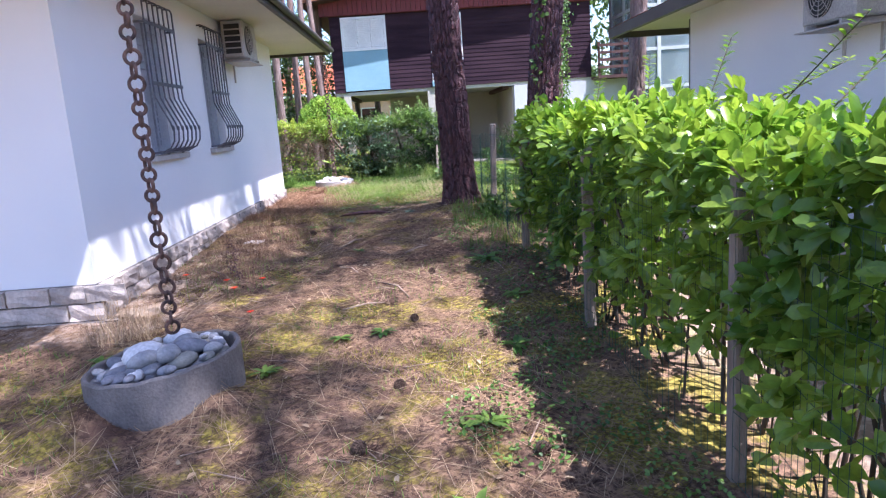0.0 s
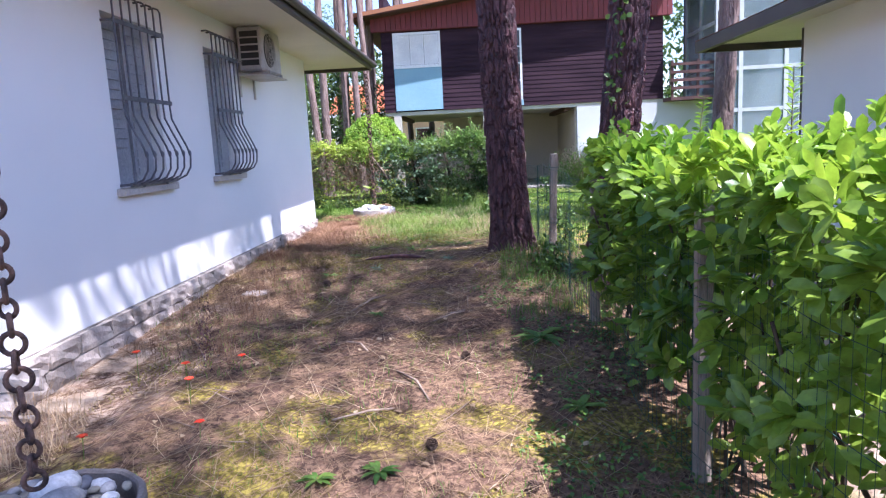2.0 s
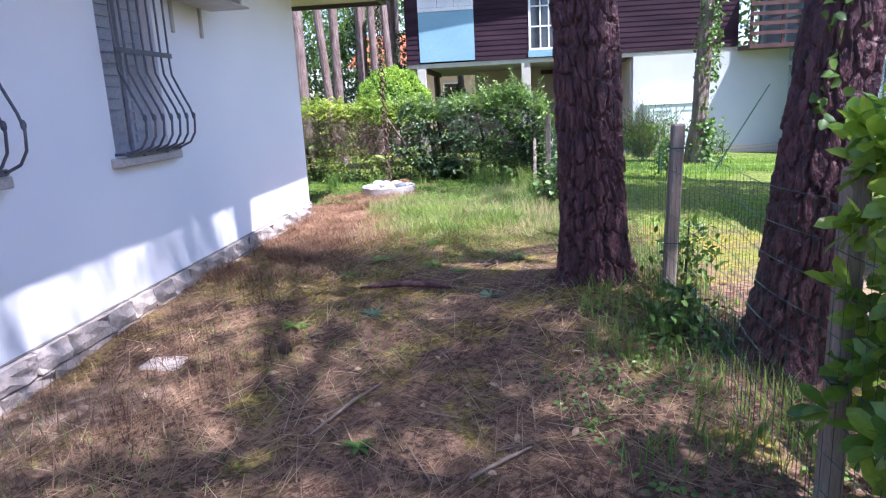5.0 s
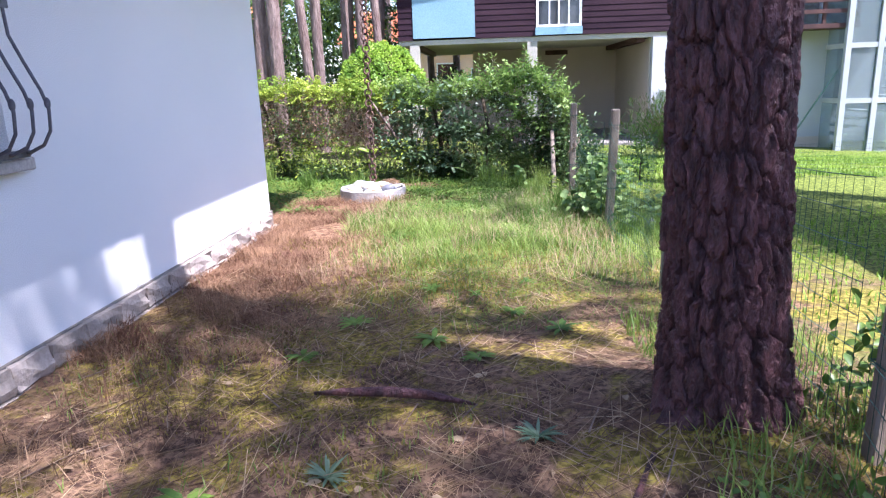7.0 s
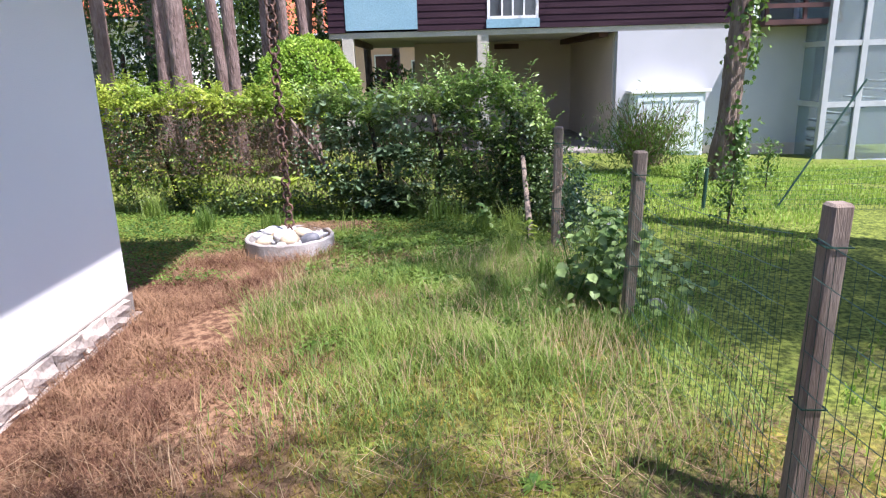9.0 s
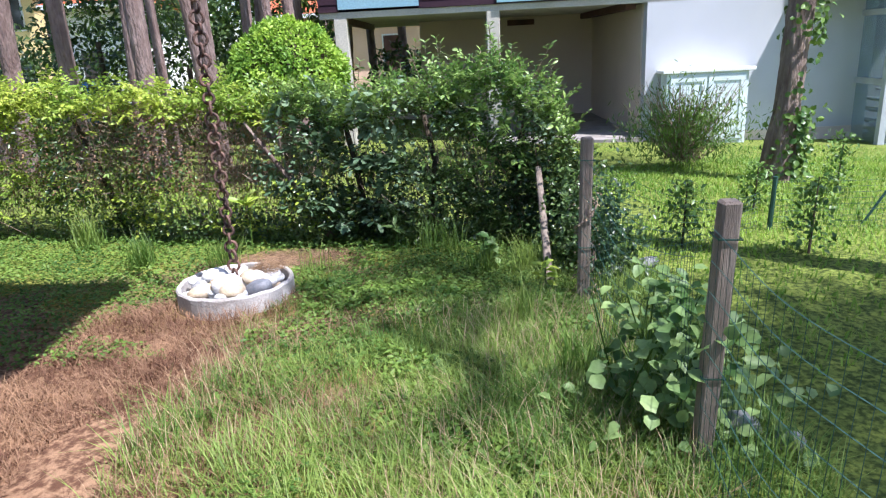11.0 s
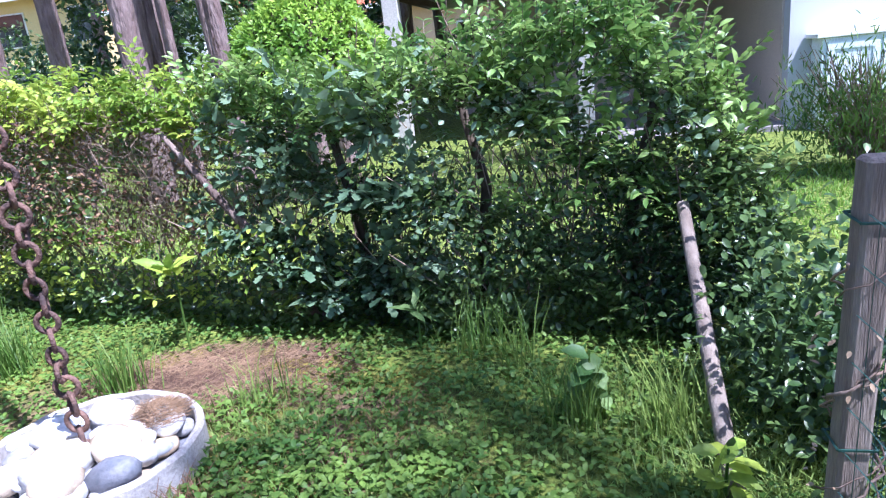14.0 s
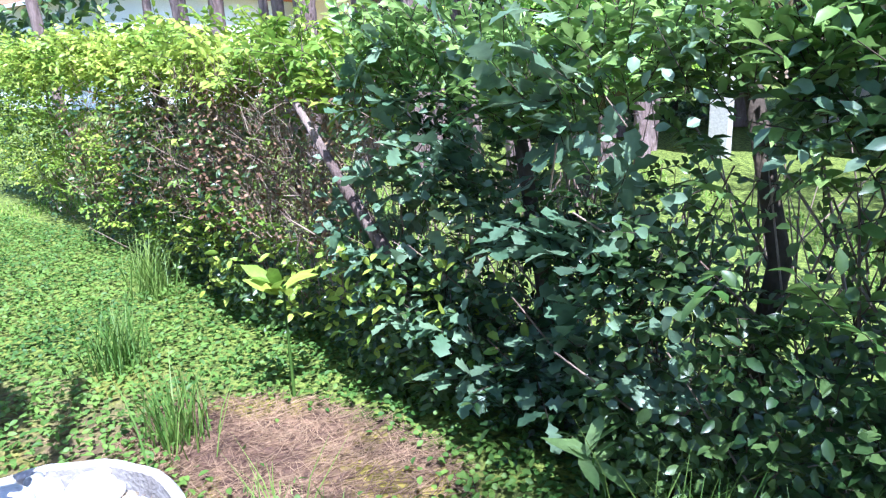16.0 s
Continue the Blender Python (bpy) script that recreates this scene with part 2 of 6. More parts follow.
RUSSET = mat("russet_dry_grass", (0.13, 0.06, 0.035), (0.40, 0.25, 0.145), 2.2, 0.8, 0.0, 30, island=0.9, leaf=0.3)
LITTER = mat("fallen_needles", (0.09, 0.048, 0.033), (0.37, 0.245, 0.14), 2.2, 0.85, 0.0, 30, island=1.0)
MOSS = mat("moss_tips", (0.15, 0.135, 0.022), (0.40, 0.335, 0.06), 2.0, 0.8, 0.0, 30, island=0.8, leaf=0.3)
MIDLEAF = mat("sunny_tree_leaf", (0.10, 0.20, 0.03), (0.26, 0.38, 0.07), 0.8, 0.5, 0.05, 40, island=0.9, leaf=0.45)
CONE = mat("pine_cone", (0.06, 0.035, 0.025), (0.14, 0.09, 0.06), 30, 0.8, 0.3, 120)
POPPY = mat("poppy_petal", (0.80, 0.06, 0.025), (0.70, 0.10, 0.03), 20, 0.6, 0.0, 60, leaf=0.3)
SIDING = mat("dark_stained_boards", (0.022, 0.011, 0.018), (0.042, 0.022, 0.031), 1.2, 0.75, 0.2, 30, stretch=(0.5, 1, 4), spec=0.12)
REDBOARD = mat("red_brown_boards", (0.17, 0.035, 0.04), (0.13, 0.03, 0.033), 1.5, 0.7, 0.2, 30, stretch=(4, 1, 0.5))
ROOFEDGE = mat("orange_brown_timber", (0.34, 0.15, 0.075), (0.27, 0.12, 0.06), 2, 0.7, 0.2, 40)
BLUE = mat("blue_painted_panel", (0.20, 0.36, 0.44), (0.23, 0.39, 0.46), 1.0, 0.6, 0.05, 40)
FRAMEGREY = mat("dull_white_frame", (0.46, 0.49, 0.50), (0.38, 0.41, 0.42), 3, 0.55, 0.05, 50)
WHITEPAINT = mat("white_paint", (0.78, 0.79, 0.78), (0.68, 0.70, 0.70), 3, 0.5, 0.05, 50)
CABINET = mat("pale_blue_cabinet", (0.66, 0.74, 0.74), (0.58, 0.66, 0.67), 3, 0.5, 0.05, 50)
BEAM = mat("pale_beam", (0.50, 0.47, 0.40), (0.42, 0.40, 0.34), 2, 0.8, 0.1, 40)
DARKWOOD = mat("dark_timber", (0.05, 0.022, 0.02), (0.09, 0.04, 0.035), 3, 0.7, 0.2, 40)
TILE = mat("terracotta_tiles", (0.50, 0.15, 0.07), (0.40, 0.11, 0.05), 1.5, 0.85, 0.4, 12)
DARKGLASS = mat("dark_window_glass", (0.03, 0.035, 0.04), (0.06, 0.065, 0.07), 1, 0.06, 0.0, 20, spec=0.8)
PANE = glass("stair_glass", (0.55, 0.66, 0.68))
# dark grey stands in for the shade inside the glazed stair
DIMWALL = mat("shaded_stair_wall", (0.20, 0.23, 0.25), (0.15, 0.17, 0.19), 0.7, 0.8, 0.1, 40)
DIRT = mat("sandy_dirt", (0.34, 0.24, 0.165), (0.46, 0.36, 0.26), 3, 0.95, 0.5, 40)
ACWHITE = mat("aged_white_plastic", (0.50, 0.47, 0.43), (0.40, 0.37, 0.33), 5, 0.5, 0.08, 60)
ACDARK = mat("black_grille", (0.02, 0.02, 0.022), (0.035, 0.035, 0.035), 5, 0.6, 0.1, 60)
TARP = mat("blue_tarpaulin", (0.02, 0.16, 0.50), (0.03, 0.20, 0.58), 3, 0.45, 0.3, 20)
GROUND = ground_material()

OFF = {}


def thing(name, loc, label, category, group="", kind=""):
    e = new(name)
    e.location = loc
    e.empty_display_size = 0.1
    OFF[e] = Vector(loc)
    return tagged(e, label, category, group, kind)


def link(name, me, material, parent=None, label=""):
    me.materials.append(material)
    ob = new(name, me)
    if parent is not None:
        ob.parent = parent
        OFF[ob] = OFF[parent]
        me.transform(Matrix.Translation(-OFF[parent]))
    else:
        OFF[ob] = Vector((0, 0, 0))
    return tagged(ob, label)


def part(name, bm, material, parent=None, label="", smooth=False):
    me = bpy.data.meshes.new(name)
    bmesh.ops.recalc_face_normals(bm, faces=bm.faces)
    bm.to_mesh(me)
    bm.free()
    if smooth:
        me.shade_smooth()
    return link(name, me, material, parent, label)


def raw(name, verts, faces, material, parent=None, label="", smooth=False):
    me = bpy.data.meshes.new(name)
    verts = np.asarray(verts, dtype=np.float32)
    faces = np.asarray(faces, dtype=np.int32)
    n, k = faces.shape
    me.vertices.add(len(verts))
    me.vertices.foreach_set("co", verts.ravel())
    me.loops.add(n * k)
    me.loops.foreach_set("vertex_index", faces.ravel())
    me.polygons.add(n)
    me.polygons.foreach_set("loop_start", np.arange(0, n * k, k, dtype=np.int32))
    me.update(calc_edges=True)
    me.validate()
    if smooth:
        me.shade_smooth()
    return link(name, me, material, parent, label)


def box(bm, x0, x1, y0, y1, z0, z1, bevel=0.0, turn=0.0, lean=(0, 0)):
    c = Vector(((x0 + x1) / 2, (y0 + y1) / 2, (z0 + z1) / 2))
    r = bmesh.ops.create_cube(bm, size=1, matrix=Matrix.Translation(c) @ Matrix.Rotation(turn, 4, "Z") @ Matrix.Diagonal((abs(x1 - x0), abs(y1 - y0), abs(z1 - z0), 1)))
    vs = r["verts"]
    if lean != (0, 0):
        for v in vs:
            v.co.x += lean[0] * (v.co.z - z0)
            v.co.y += lean[1] * (v.co.z - z0)
    if bevel:
        es = list({e for v in vs for e in v.link_edges})
        bmesh.ops.bevel(bm, geom=es, offset=bevel, segments=1, affect="EDGES")
    return bm


def boxes(*rows, bevel=0.0):
    bm = bmesh.new()
    for r in rows:
        box(bm, *r, bevel=bevel)
    return bm


def tube(bm, pts, radii, n=8, cap=True):
    pts = [Vector(p) for p in pts]
    if isinstance(radii, (int, float)):
        radii = [radii] * len(pts)
    rings = []
    for i, p in enumerate(pts):
        d = (pts[min(i + 1, len(pts) - 1)] - pts[max(i - 1, 0)]).normalized()
        a = d.orthogonal().normalized() if not rings else (ref - d * ref.dot(d)).normalized()
        ref = a
        b = d.cross(a)
        rings.append([bm.verts.new(p + (a * math.cos(6.28319 * k / n) + b * math.sin(6.28319 * k / n)) * radii[i]) for k in range(n)])
    for r0, r1 in zip(rings, rings[1:]):
        for k in range(n):
            bm.faces.new((r0[k], r0[(k + 1) % n], r1[(k + 1) % n], r1[k]))
    if cap:
        bm.faces.new(rings[0][::-1])
        bm.faces.new(rings[-1])
    return bm


def unit(v):
    return v / np.maximum(np.linalg.norm(v, axis=1, keepdims=True), 1e-9)


def leaf_mesh(P, D, NRM, length, width, fold=0.18, droop=0.12):
    """Lens-shaped folded leaves: places, axes, normals -> vertices and triangles."""
    n = len(P)
    D = unit(D)
    S = unit(np.cross(D, NRM))
    U = np.cross(S, D)
    l = (np.ones(n) * length)[:, None]
    w = (np.ones(n) * width)[:, None]
    rows = [P,
            P + D * l * 0.28 - S * w * 0.42 + U * w * fold, P + D * l * 0.28 + S * w * 0.42 + U * w * fold,
            P + D * l * 0.5,
            P + D * l * 0.66 - S * w * 0.44 + U * (w * fold - l * droop * 0.4), P + D * l * 0.66 + S * w * 0.44 + U * (w * fold - l * droop * 0.4),
            P + D * l - U * l * droop]
    V = np.stack(rows, 1).reshape(-1, 3)
    T = np.array([[0, 3, 1], [0, 2, 3], [1, 3, 4], [3, 2, 5], [4, 3, 6], [3, 5, 6]])
    F = (np.arange(n)[:, None, None] * 7 + T).reshape(-1, 3)
    return V, F


def outline_mesh(P, D, NRM, length, width, profile, fold=0.14, droop=0.16):
    """Leaves with a given outline: (place along the rib, half width) pairs."""
    n = len(P)
    D = unit(D)
    S = unit(np.cross(D, NRM))
    U = np.cross(S, D)
    l, w = (np.ones(n) * length)[:, None], (np.ones(n) * width)[:, None]
    rows = [P]
    for a, half in profile:
        mid = P + D * l * a - U * l * droop * a * a
        rows += [mid - S * w * half + U * w * fold * half * 2, mid, mid + S * w * half + U * w * fold * half * 2]
    rows.append(P + D * l - U * l * droop)
    V = np.stack(rows, 1).reshape(-1, 3)
    m = 3 * len(profile)
    T = [[0, 2, 1], [0, 3, 2], [m - 2, m - 1, m + 1], [m - 1, m, m + 1]]
    for k in range(1, m - 3, 3):
        T += [[k, k + 1, k + 4], [k, k + 4, k + 3], [k + 1, k + 2, k + 5], [k + 1, k + 5, k + 4]]
    return V, (np.arange(n)[:, None, None] * (m + 2) + np.array(T)[None]).reshape(-1, 3)


def laurel_mesh(P, D, NRM, length, width):
    """Broad blunt leaves, widest past the middle."""
    return outline_mesh(P, D, NRM, length, width, ((0.22, 0.24), (0.52, 0.47), (0.82, 0.42)))


def lobed_mesh(P, D, NRM, length, width):
    """Wavy-edged leaves with rounded lobes."""
    return outline_mesh(P, D, NRM, length, width, ((0.16, 0.12), (0.30, 0.36), (0.40, 0.22), (0.56, 0.50), (0.68, 0.30), (0.84, 0.40)), 0.10, 0.22)


def blade_mesh(P, height, lean, width, R):
    """Bent grass blades that stand on P."""
    n = len(P)
    a = R.uniform(0, 6.283, n)
    d = np.stack([np.cos(a), np.sin(a), 0 * a], 1)
    s = np.stack([-np.sin(a), np.cos(a), 0 * a], 1)
    h = (np.ones(n) * height * R.uniform(0.55, 1.15, n))[:, None]
    l = (np.ones(n) * lean * R.uniform(0.2, 1.4, n))[:, None] * h
    up = np.array([[0, 0, 1.0]])
    w = width * R.uniform(0.7, 1.3, n)[:, None]
    rows = [P - s * w / 2, P + s * w / 2, P + up * h * 0.55 + d * l * 0.35 - s * w * 0.4, P + up * h * 0.55 + d * l * 0.35 + s * w * 0.4, P + up * h * 0.95 + d * l]
    V = np.stack(rows, 1).reshape(-1, 3)
    T = np.array([[0, 1, 3], [0, 3, 2], [2, 3, 4]])
    return V, (np.arange(n)[:, None, None] * 5 + T).reshape(-1, 3)


def twig_mesh(P, Q, r):
    """Thin three-sided sticks from P to Q."""
    n = len(P)
    d = unit(Q - P)
    a = unit(np.cross(d, np.array([[0.31, 0.87, 0.38]])))
    b = np.cross(d, a)
    r = (np.ones(n) * r)[:, None]
    rows = []
    for base, k in ((P, 1.0), (Q, 0.6)):
        for g in (0, 2.094, 4.189):
            rows.append(base + (a * math.cos(g) + b * math.sin(g)) * r * k)
    V = np.stack(rows, 1).reshape(-1, 3)
    T = np.array([[0, 1, 4, 3], [1, 2, 5, 4], [2, 0, 3, 5]])
    return V, (np.arange(n)[:, None, None] * 6 + T).reshape(-1, 4)


def merge(*sets):
    vs, fs, k = [], [], 0
    for v, f in sets:
        vs.append(v)
        fs.append(f + k)
        k += len(v)
    return np.concatenate(vs), np.concatenate(fs)


# ---- ground ----
def gz(x, y):
    """Height of the ground."""
    x, y = np.asarray(x, float), np.asarray(y, float)
    left = np.interp(y, [2, 5.6, 7.4, 9.0, 11, 15, 17, 20, 24], [-0.42, -0.34, -0.18, -0.12, -0.03, -0.05, -0.08, -0.06, -0.12])
    right = np.interp(y, [2, 4.8, 6.7, 9, 10.7, 13, 15, 17, 20, 24], [-0.55, -0.5, -0.32, -0.12, 0.06, 0.02, 0.0, 0.02, -0.06, -0.25])
    k = np.clip(x / 3.8, 0, 1)
    z = left * (1 - k) + right * k
    z = z - 0.038 * np.clip(x - 4.5, 0, 8) * np.clip((y - 12) / 8, 0, 1)
    z = z + 0.12 * np.exp(-(((x - 3.25) / 0.6) ** 2 + ((y - 11.1) / 0.6) ** 2))
    z = z + 0.14 * np.exp(-(((x - 0.66) / 0.24) ** 2 + ((y - 5.60) / 0.22) ** 2)) + 0.13 * np.exp(-(((x - 1.48) / 0.22) ** 2 + ((y - 5.68) / 0.24) ** 2))
    near = np.exp(-(((x - 2) / 14) ** 2 + ((y - 10) / 16) ** 2))
    z = z + near * (0.012 * np.sin(5.1 * x + 1.7 * y) * np.sin(3.3 * y - 2.1 * x) + 0.008 * np.sin(13 * x + 2) * np.sin(11 * y + 5 * x))
    return z


gx = np.concatenate([-np.geomspace(400, 4, 24), np.arange(-3.8, 7.4, 0.1), np.geomspace(7.6, 400, 26)])
gy = np.concatenate([-np.geomspace(300, 1.2, 18), np.arange(-1.0, 23, 0.1), np.geomspace(23.3, 600, 26)])
X, Y = np.meshgrid(gx, gy)
V = np.stack([X.ravel(), Y.ravel(), gz(X, Y).ravel()], 1)
nx, ny = len(gx), len(gy)
I, J = np.meshgrid(np.arange(nx - 1), np.arange(ny - 1))
q = (J * nx + I).ravel()
tagged(raw("ground", V, np.stack([q, q + 1, q + nx + 1, q + nx], 1), GROUND, smooth=True), "pine-needle strewn garden soil with moss and lawn", "ground", kind="structure")


def on_ground(x, y, up=0.0):
    return np.stack([x, y, gz(x, y) + up], 1)

# ---- white bungalow ----
WY0, WY1 = 7.4, 15.45          # the long wall, on x = 0
bung = thing("bungalow", (-4, 11.4, 0), "white plastered bungalow with stone plinth and deep eaves", "house")
WIN = ((9.0, 9.85), (11.02, 11.78))
bm = bmesh.new()
WZ0, WZ1, ZT = 1.1, 2.5, 2.9
ys = [WY0, WIN[0][0], WIN[0][1], WIN[1][0], WIN[1][1], WY1]
for a, b, z0, z1 in ((ys[0], ys[1], -0.6, ZT), (ys[1], ys[2], -0.6, WZ0), (ys[1], ys[2], WZ1, ZT), (ys[2], ys[3], -0.6, ZT), (ys[3], ys[4], -0.6, WZ0), (ys[3], ys[4], WZ1, ZT), (ys[4], ys[5], -0.6, ZT)):
    box(bm, -0.3, 0, a, b, z0, z1)
bmesh.ops.remove_doubles(bm, verts=bm.verts, dist=1e-4)
part("wall", bm, PLASTER, bung)
part("wall", boxes((-8.5, -0.3, WY0, WY0 + 0.3, -0.6, ZT)), PLASTER, bung)
part("wall", boxes((-8.5, -0.3, WY1 - 0.3, WY1, -0.6, ZT)), PLASTER, bung)
part("wall", boxes((-8.8, -8.5, WY0, WY1, -0.6, ZT)), PLASTER, bung)
EX, EY0, EY1 = 0.97, 5.95, 16.9
part("soffit", boxes((-9.6, EX - 0.03, EY0 + 0.03, EY1 - 0.03, 2.86, 2.9)), CREAM, bung, "cream plastered soffit")
bm = bmesh.new()
v = [bm.verts.new(p) for p in ((EX + 0.02, EY0, 2.96), (EX + 0.02, EY1, 2.96), (-4.3, EY1, 4.1), (-4.3, EY0, 4.1), (-9.6, EY0, 2.96), (-9.6, EY1, 2.96))]
for f in ((0, 1, 2, 3), (3, 2, 5, 4), (0, 3, 4), (1, 5, 2), (0, 4, 5, 1)):
    bm.faces.new([v[i] for i in f])
part("roof", bm, TILE, bung, "terracotta tile roof")
part("fascia", boxes((EX - 0.03, EX + 0.03, EY0, EY1, 2.80, 2.955), (-9.6, EX - 0.03, EY0 - 0.03, EY0 + 0.03, 2.80, 2.955), (-9.6, EX - 0.03, EY1 - 0.03, EY1 + 0.03, 2.80, 2.955)), FASCIA, bung, "dark brown eaves board")
bm = bmesh.new()
tube(bm, [(EX + 0.075, EY0 + 0.05, 2.9), (EX + 0.075, EY1 - 0.05, 2.88)], 0.045, 10)
part("gutter", bm, FASCIA, bung, "dark metal gutter")
for a, b in WIN:
    w = part("window", boxes((-0.22, -0.16, a, a + 0.05, WZ0, WZ1), (-0.22, -0.16, b - 0.05, b, WZ0, WZ1), (-0.22, -0.16, a + 0.05, b - 0.05, WZ1 - 0.05, WZ1), (-0.22, -0.16, a + 0.05, b - 0.05, WZ0, WZ0 + 0.05), (-0.22, -0.155, (a + b) / 2 - 0.03, (a + b) / 2 + 0.03, WZ0 + 0.05, WZ1 - 0.05)), WHITEPAINT, bung)
    for s0, s1 in ((a + 0.05, (a + b) / 2 - 0.03), ((a + b) / 2 + 0.03, b - 0.05)):
        sh = part("shutter", boxes((-0.12, -0.09, s0, s1 - 0.004, WZ0 + 0.02, WZ1 - 0.02)), SHUTTER, bung, "closed grey louvred shutter")
        for k in range(16):
            z = WZ0 + 0.09 + k * 0.08
            part("slat", boxes((-0.09, -0.075, s0 + 0.04, s1 - 0.04, z, z + 0.06)), SHUTTER, sh)
    part("sill", boxes((-0.05, 0.075, a - 0.07, b + 0.07, 1.035, 1.098), bevel=0.008), SILL, w, "pale stone sill")
plinth = part("plinth", boxes((0, 0.02, WY0 - 0.02, WY1 + 0.02, -0.6, 0.13), (-8.5, 0, WY0 - 0.02, WY0, -0.6, 0.13), (-8.5, 0, WY1, WY1 + 0.02, -0.6, 0.13)), MORTAR, bung, "mortar bed of the stone plinth")

# plinth stones: two courses along the wall and round the corners
R = random.Random(5)


def stone_mesh(length, height):
    bm = bmesh.new()
    box(bm, 0, 0.035, 0, length, 0, height)
    bmesh.ops.subdivide_edges(bm, edges=[e for e in bm.edges if abs((e.verts[0].co - e.verts[1].co).y) > 0.05 or abs((e.verts[0].co - e.verts[1].co).z) > 0.05], cuts=2, use_grid_fill=True)
    for v in bm.verts:
        if v.co.x > 0.02:
            v.co.x += R.uniform(-0.012, 0.014)
        v.co.y += R.uniform(-0.006, 0.006)
        v.co.z += R.uniform(-0.005, 0.005)
    me = bpy.data.meshes.new("stone")
    bm.to_mesh(me)
    bm.free()
    me.materials.append(STONE)
    return me


STONES = [stone_mesh(l, 0.135) for l in (0.28, 0.34, 0.40, 0.31)]
LEN = (0.28, 0.34, 0.40, 0.31)


def lay(origin, turn, total, z):
    s = 0.0
    while s < total - 0.2:
        k = R.randrange(4)
        ob = new("stone", STONES[k])
        ob.parent = plinth
        ob.matrix_basis = Matrix.Translation(-OFF[bung]) @ Matrix.Translation(origin) @ Matrix.Rotation(turn, 4, "Z") @ Matrix.Translation((0.006, s, z))
        s += LEN[k] + 0.012


for z in (-0.45, -0.305, -0.16, -0.012):
    lay((0.018, WY0, 0), 0.0, WY1 - WY0, z)
for z in (-0.305, -0.16, -0.012):
    s = -3.6
    while s < -0.05:
        k = R.randrange(4)
        ob = new("stone", STONES[k])
        ob.parent = plinth
        ob.matrix_basis = Matrix.Translation(-OFF[bung]) @ Matrix.Translation((s, WY0 - 0.026, z)) @ Matrix.Rotation(-math.pi / 2, 4, "Z")
        s += LEN[k] + 0.012


# wrought-iron grilles, bellied at the foot
def grille(y0, y1):
    g = thing("window_grille", (0.05, (y0 + y1) / 2, 1.1), "grey wrought-iron window grille with bellied foot", "grille", "window grilles")
    prof = [(x - 0.02 * (z < 1.75), z) for x, z in ((0.10, 2.62), (0.10, 1.95), (0.10, 1.80), (0.125, 1.68), (0.18, 1.55), (0.24, 1.42), (0.265, 1.33), (0.255, 1.23), (0.21, 1.16), (0.13, 1.125), (0.06, 1.125))]
    n = 7
    for k in range(n):
        y = y0 + (y1 - y0) * k / (n - 1)
        bm = bmesh.new()
        pts = [(-0.0, y, 2.66), (0.05, y, 2.665), (0.085, y, 2.65)] + [(x, y, z) for x, z in prof]
        tube(bm, pts, 0.009, 6)
        bmesh.ops.create_uvsphere(bm, u_segments=8, v_segments=6, radius=0.019, matrix=Matrix.Translation((0.242, y, 1.36)) @ Matrix.Diagonal((0.8, 0.8, 1.5, 1)))
        part("bar", bm, IRON, g, smooth=True)
    for x, z in ((0.10, 2.42), (0.11, 1.82), (0.09, 1.122)):
        part("crossbar", boxes((x - 0.006, x + 0.006, y0 - 0.02, y1 + 0.02, z - 0.018, z + 0.018)), IRON, g)
    for y in (y0 - 0.015, y1 + 0.015):
        for z in (2.42, 1.122):
            part("anchor", boxes((-0.01, 0.10, y - 0.008, y + 0.008, z - 0.01, z + 0.01)), IRON, g)
    for y in (y0 + 0.2, y1 - 0.2):
        part("foot", boxes((0.08, 0.10, y - 0.008, y + 0.008, 1.095, 1.13)), IRON, g)


for a, b in WIN:
    grille(a + 0.01, b - 0.01)


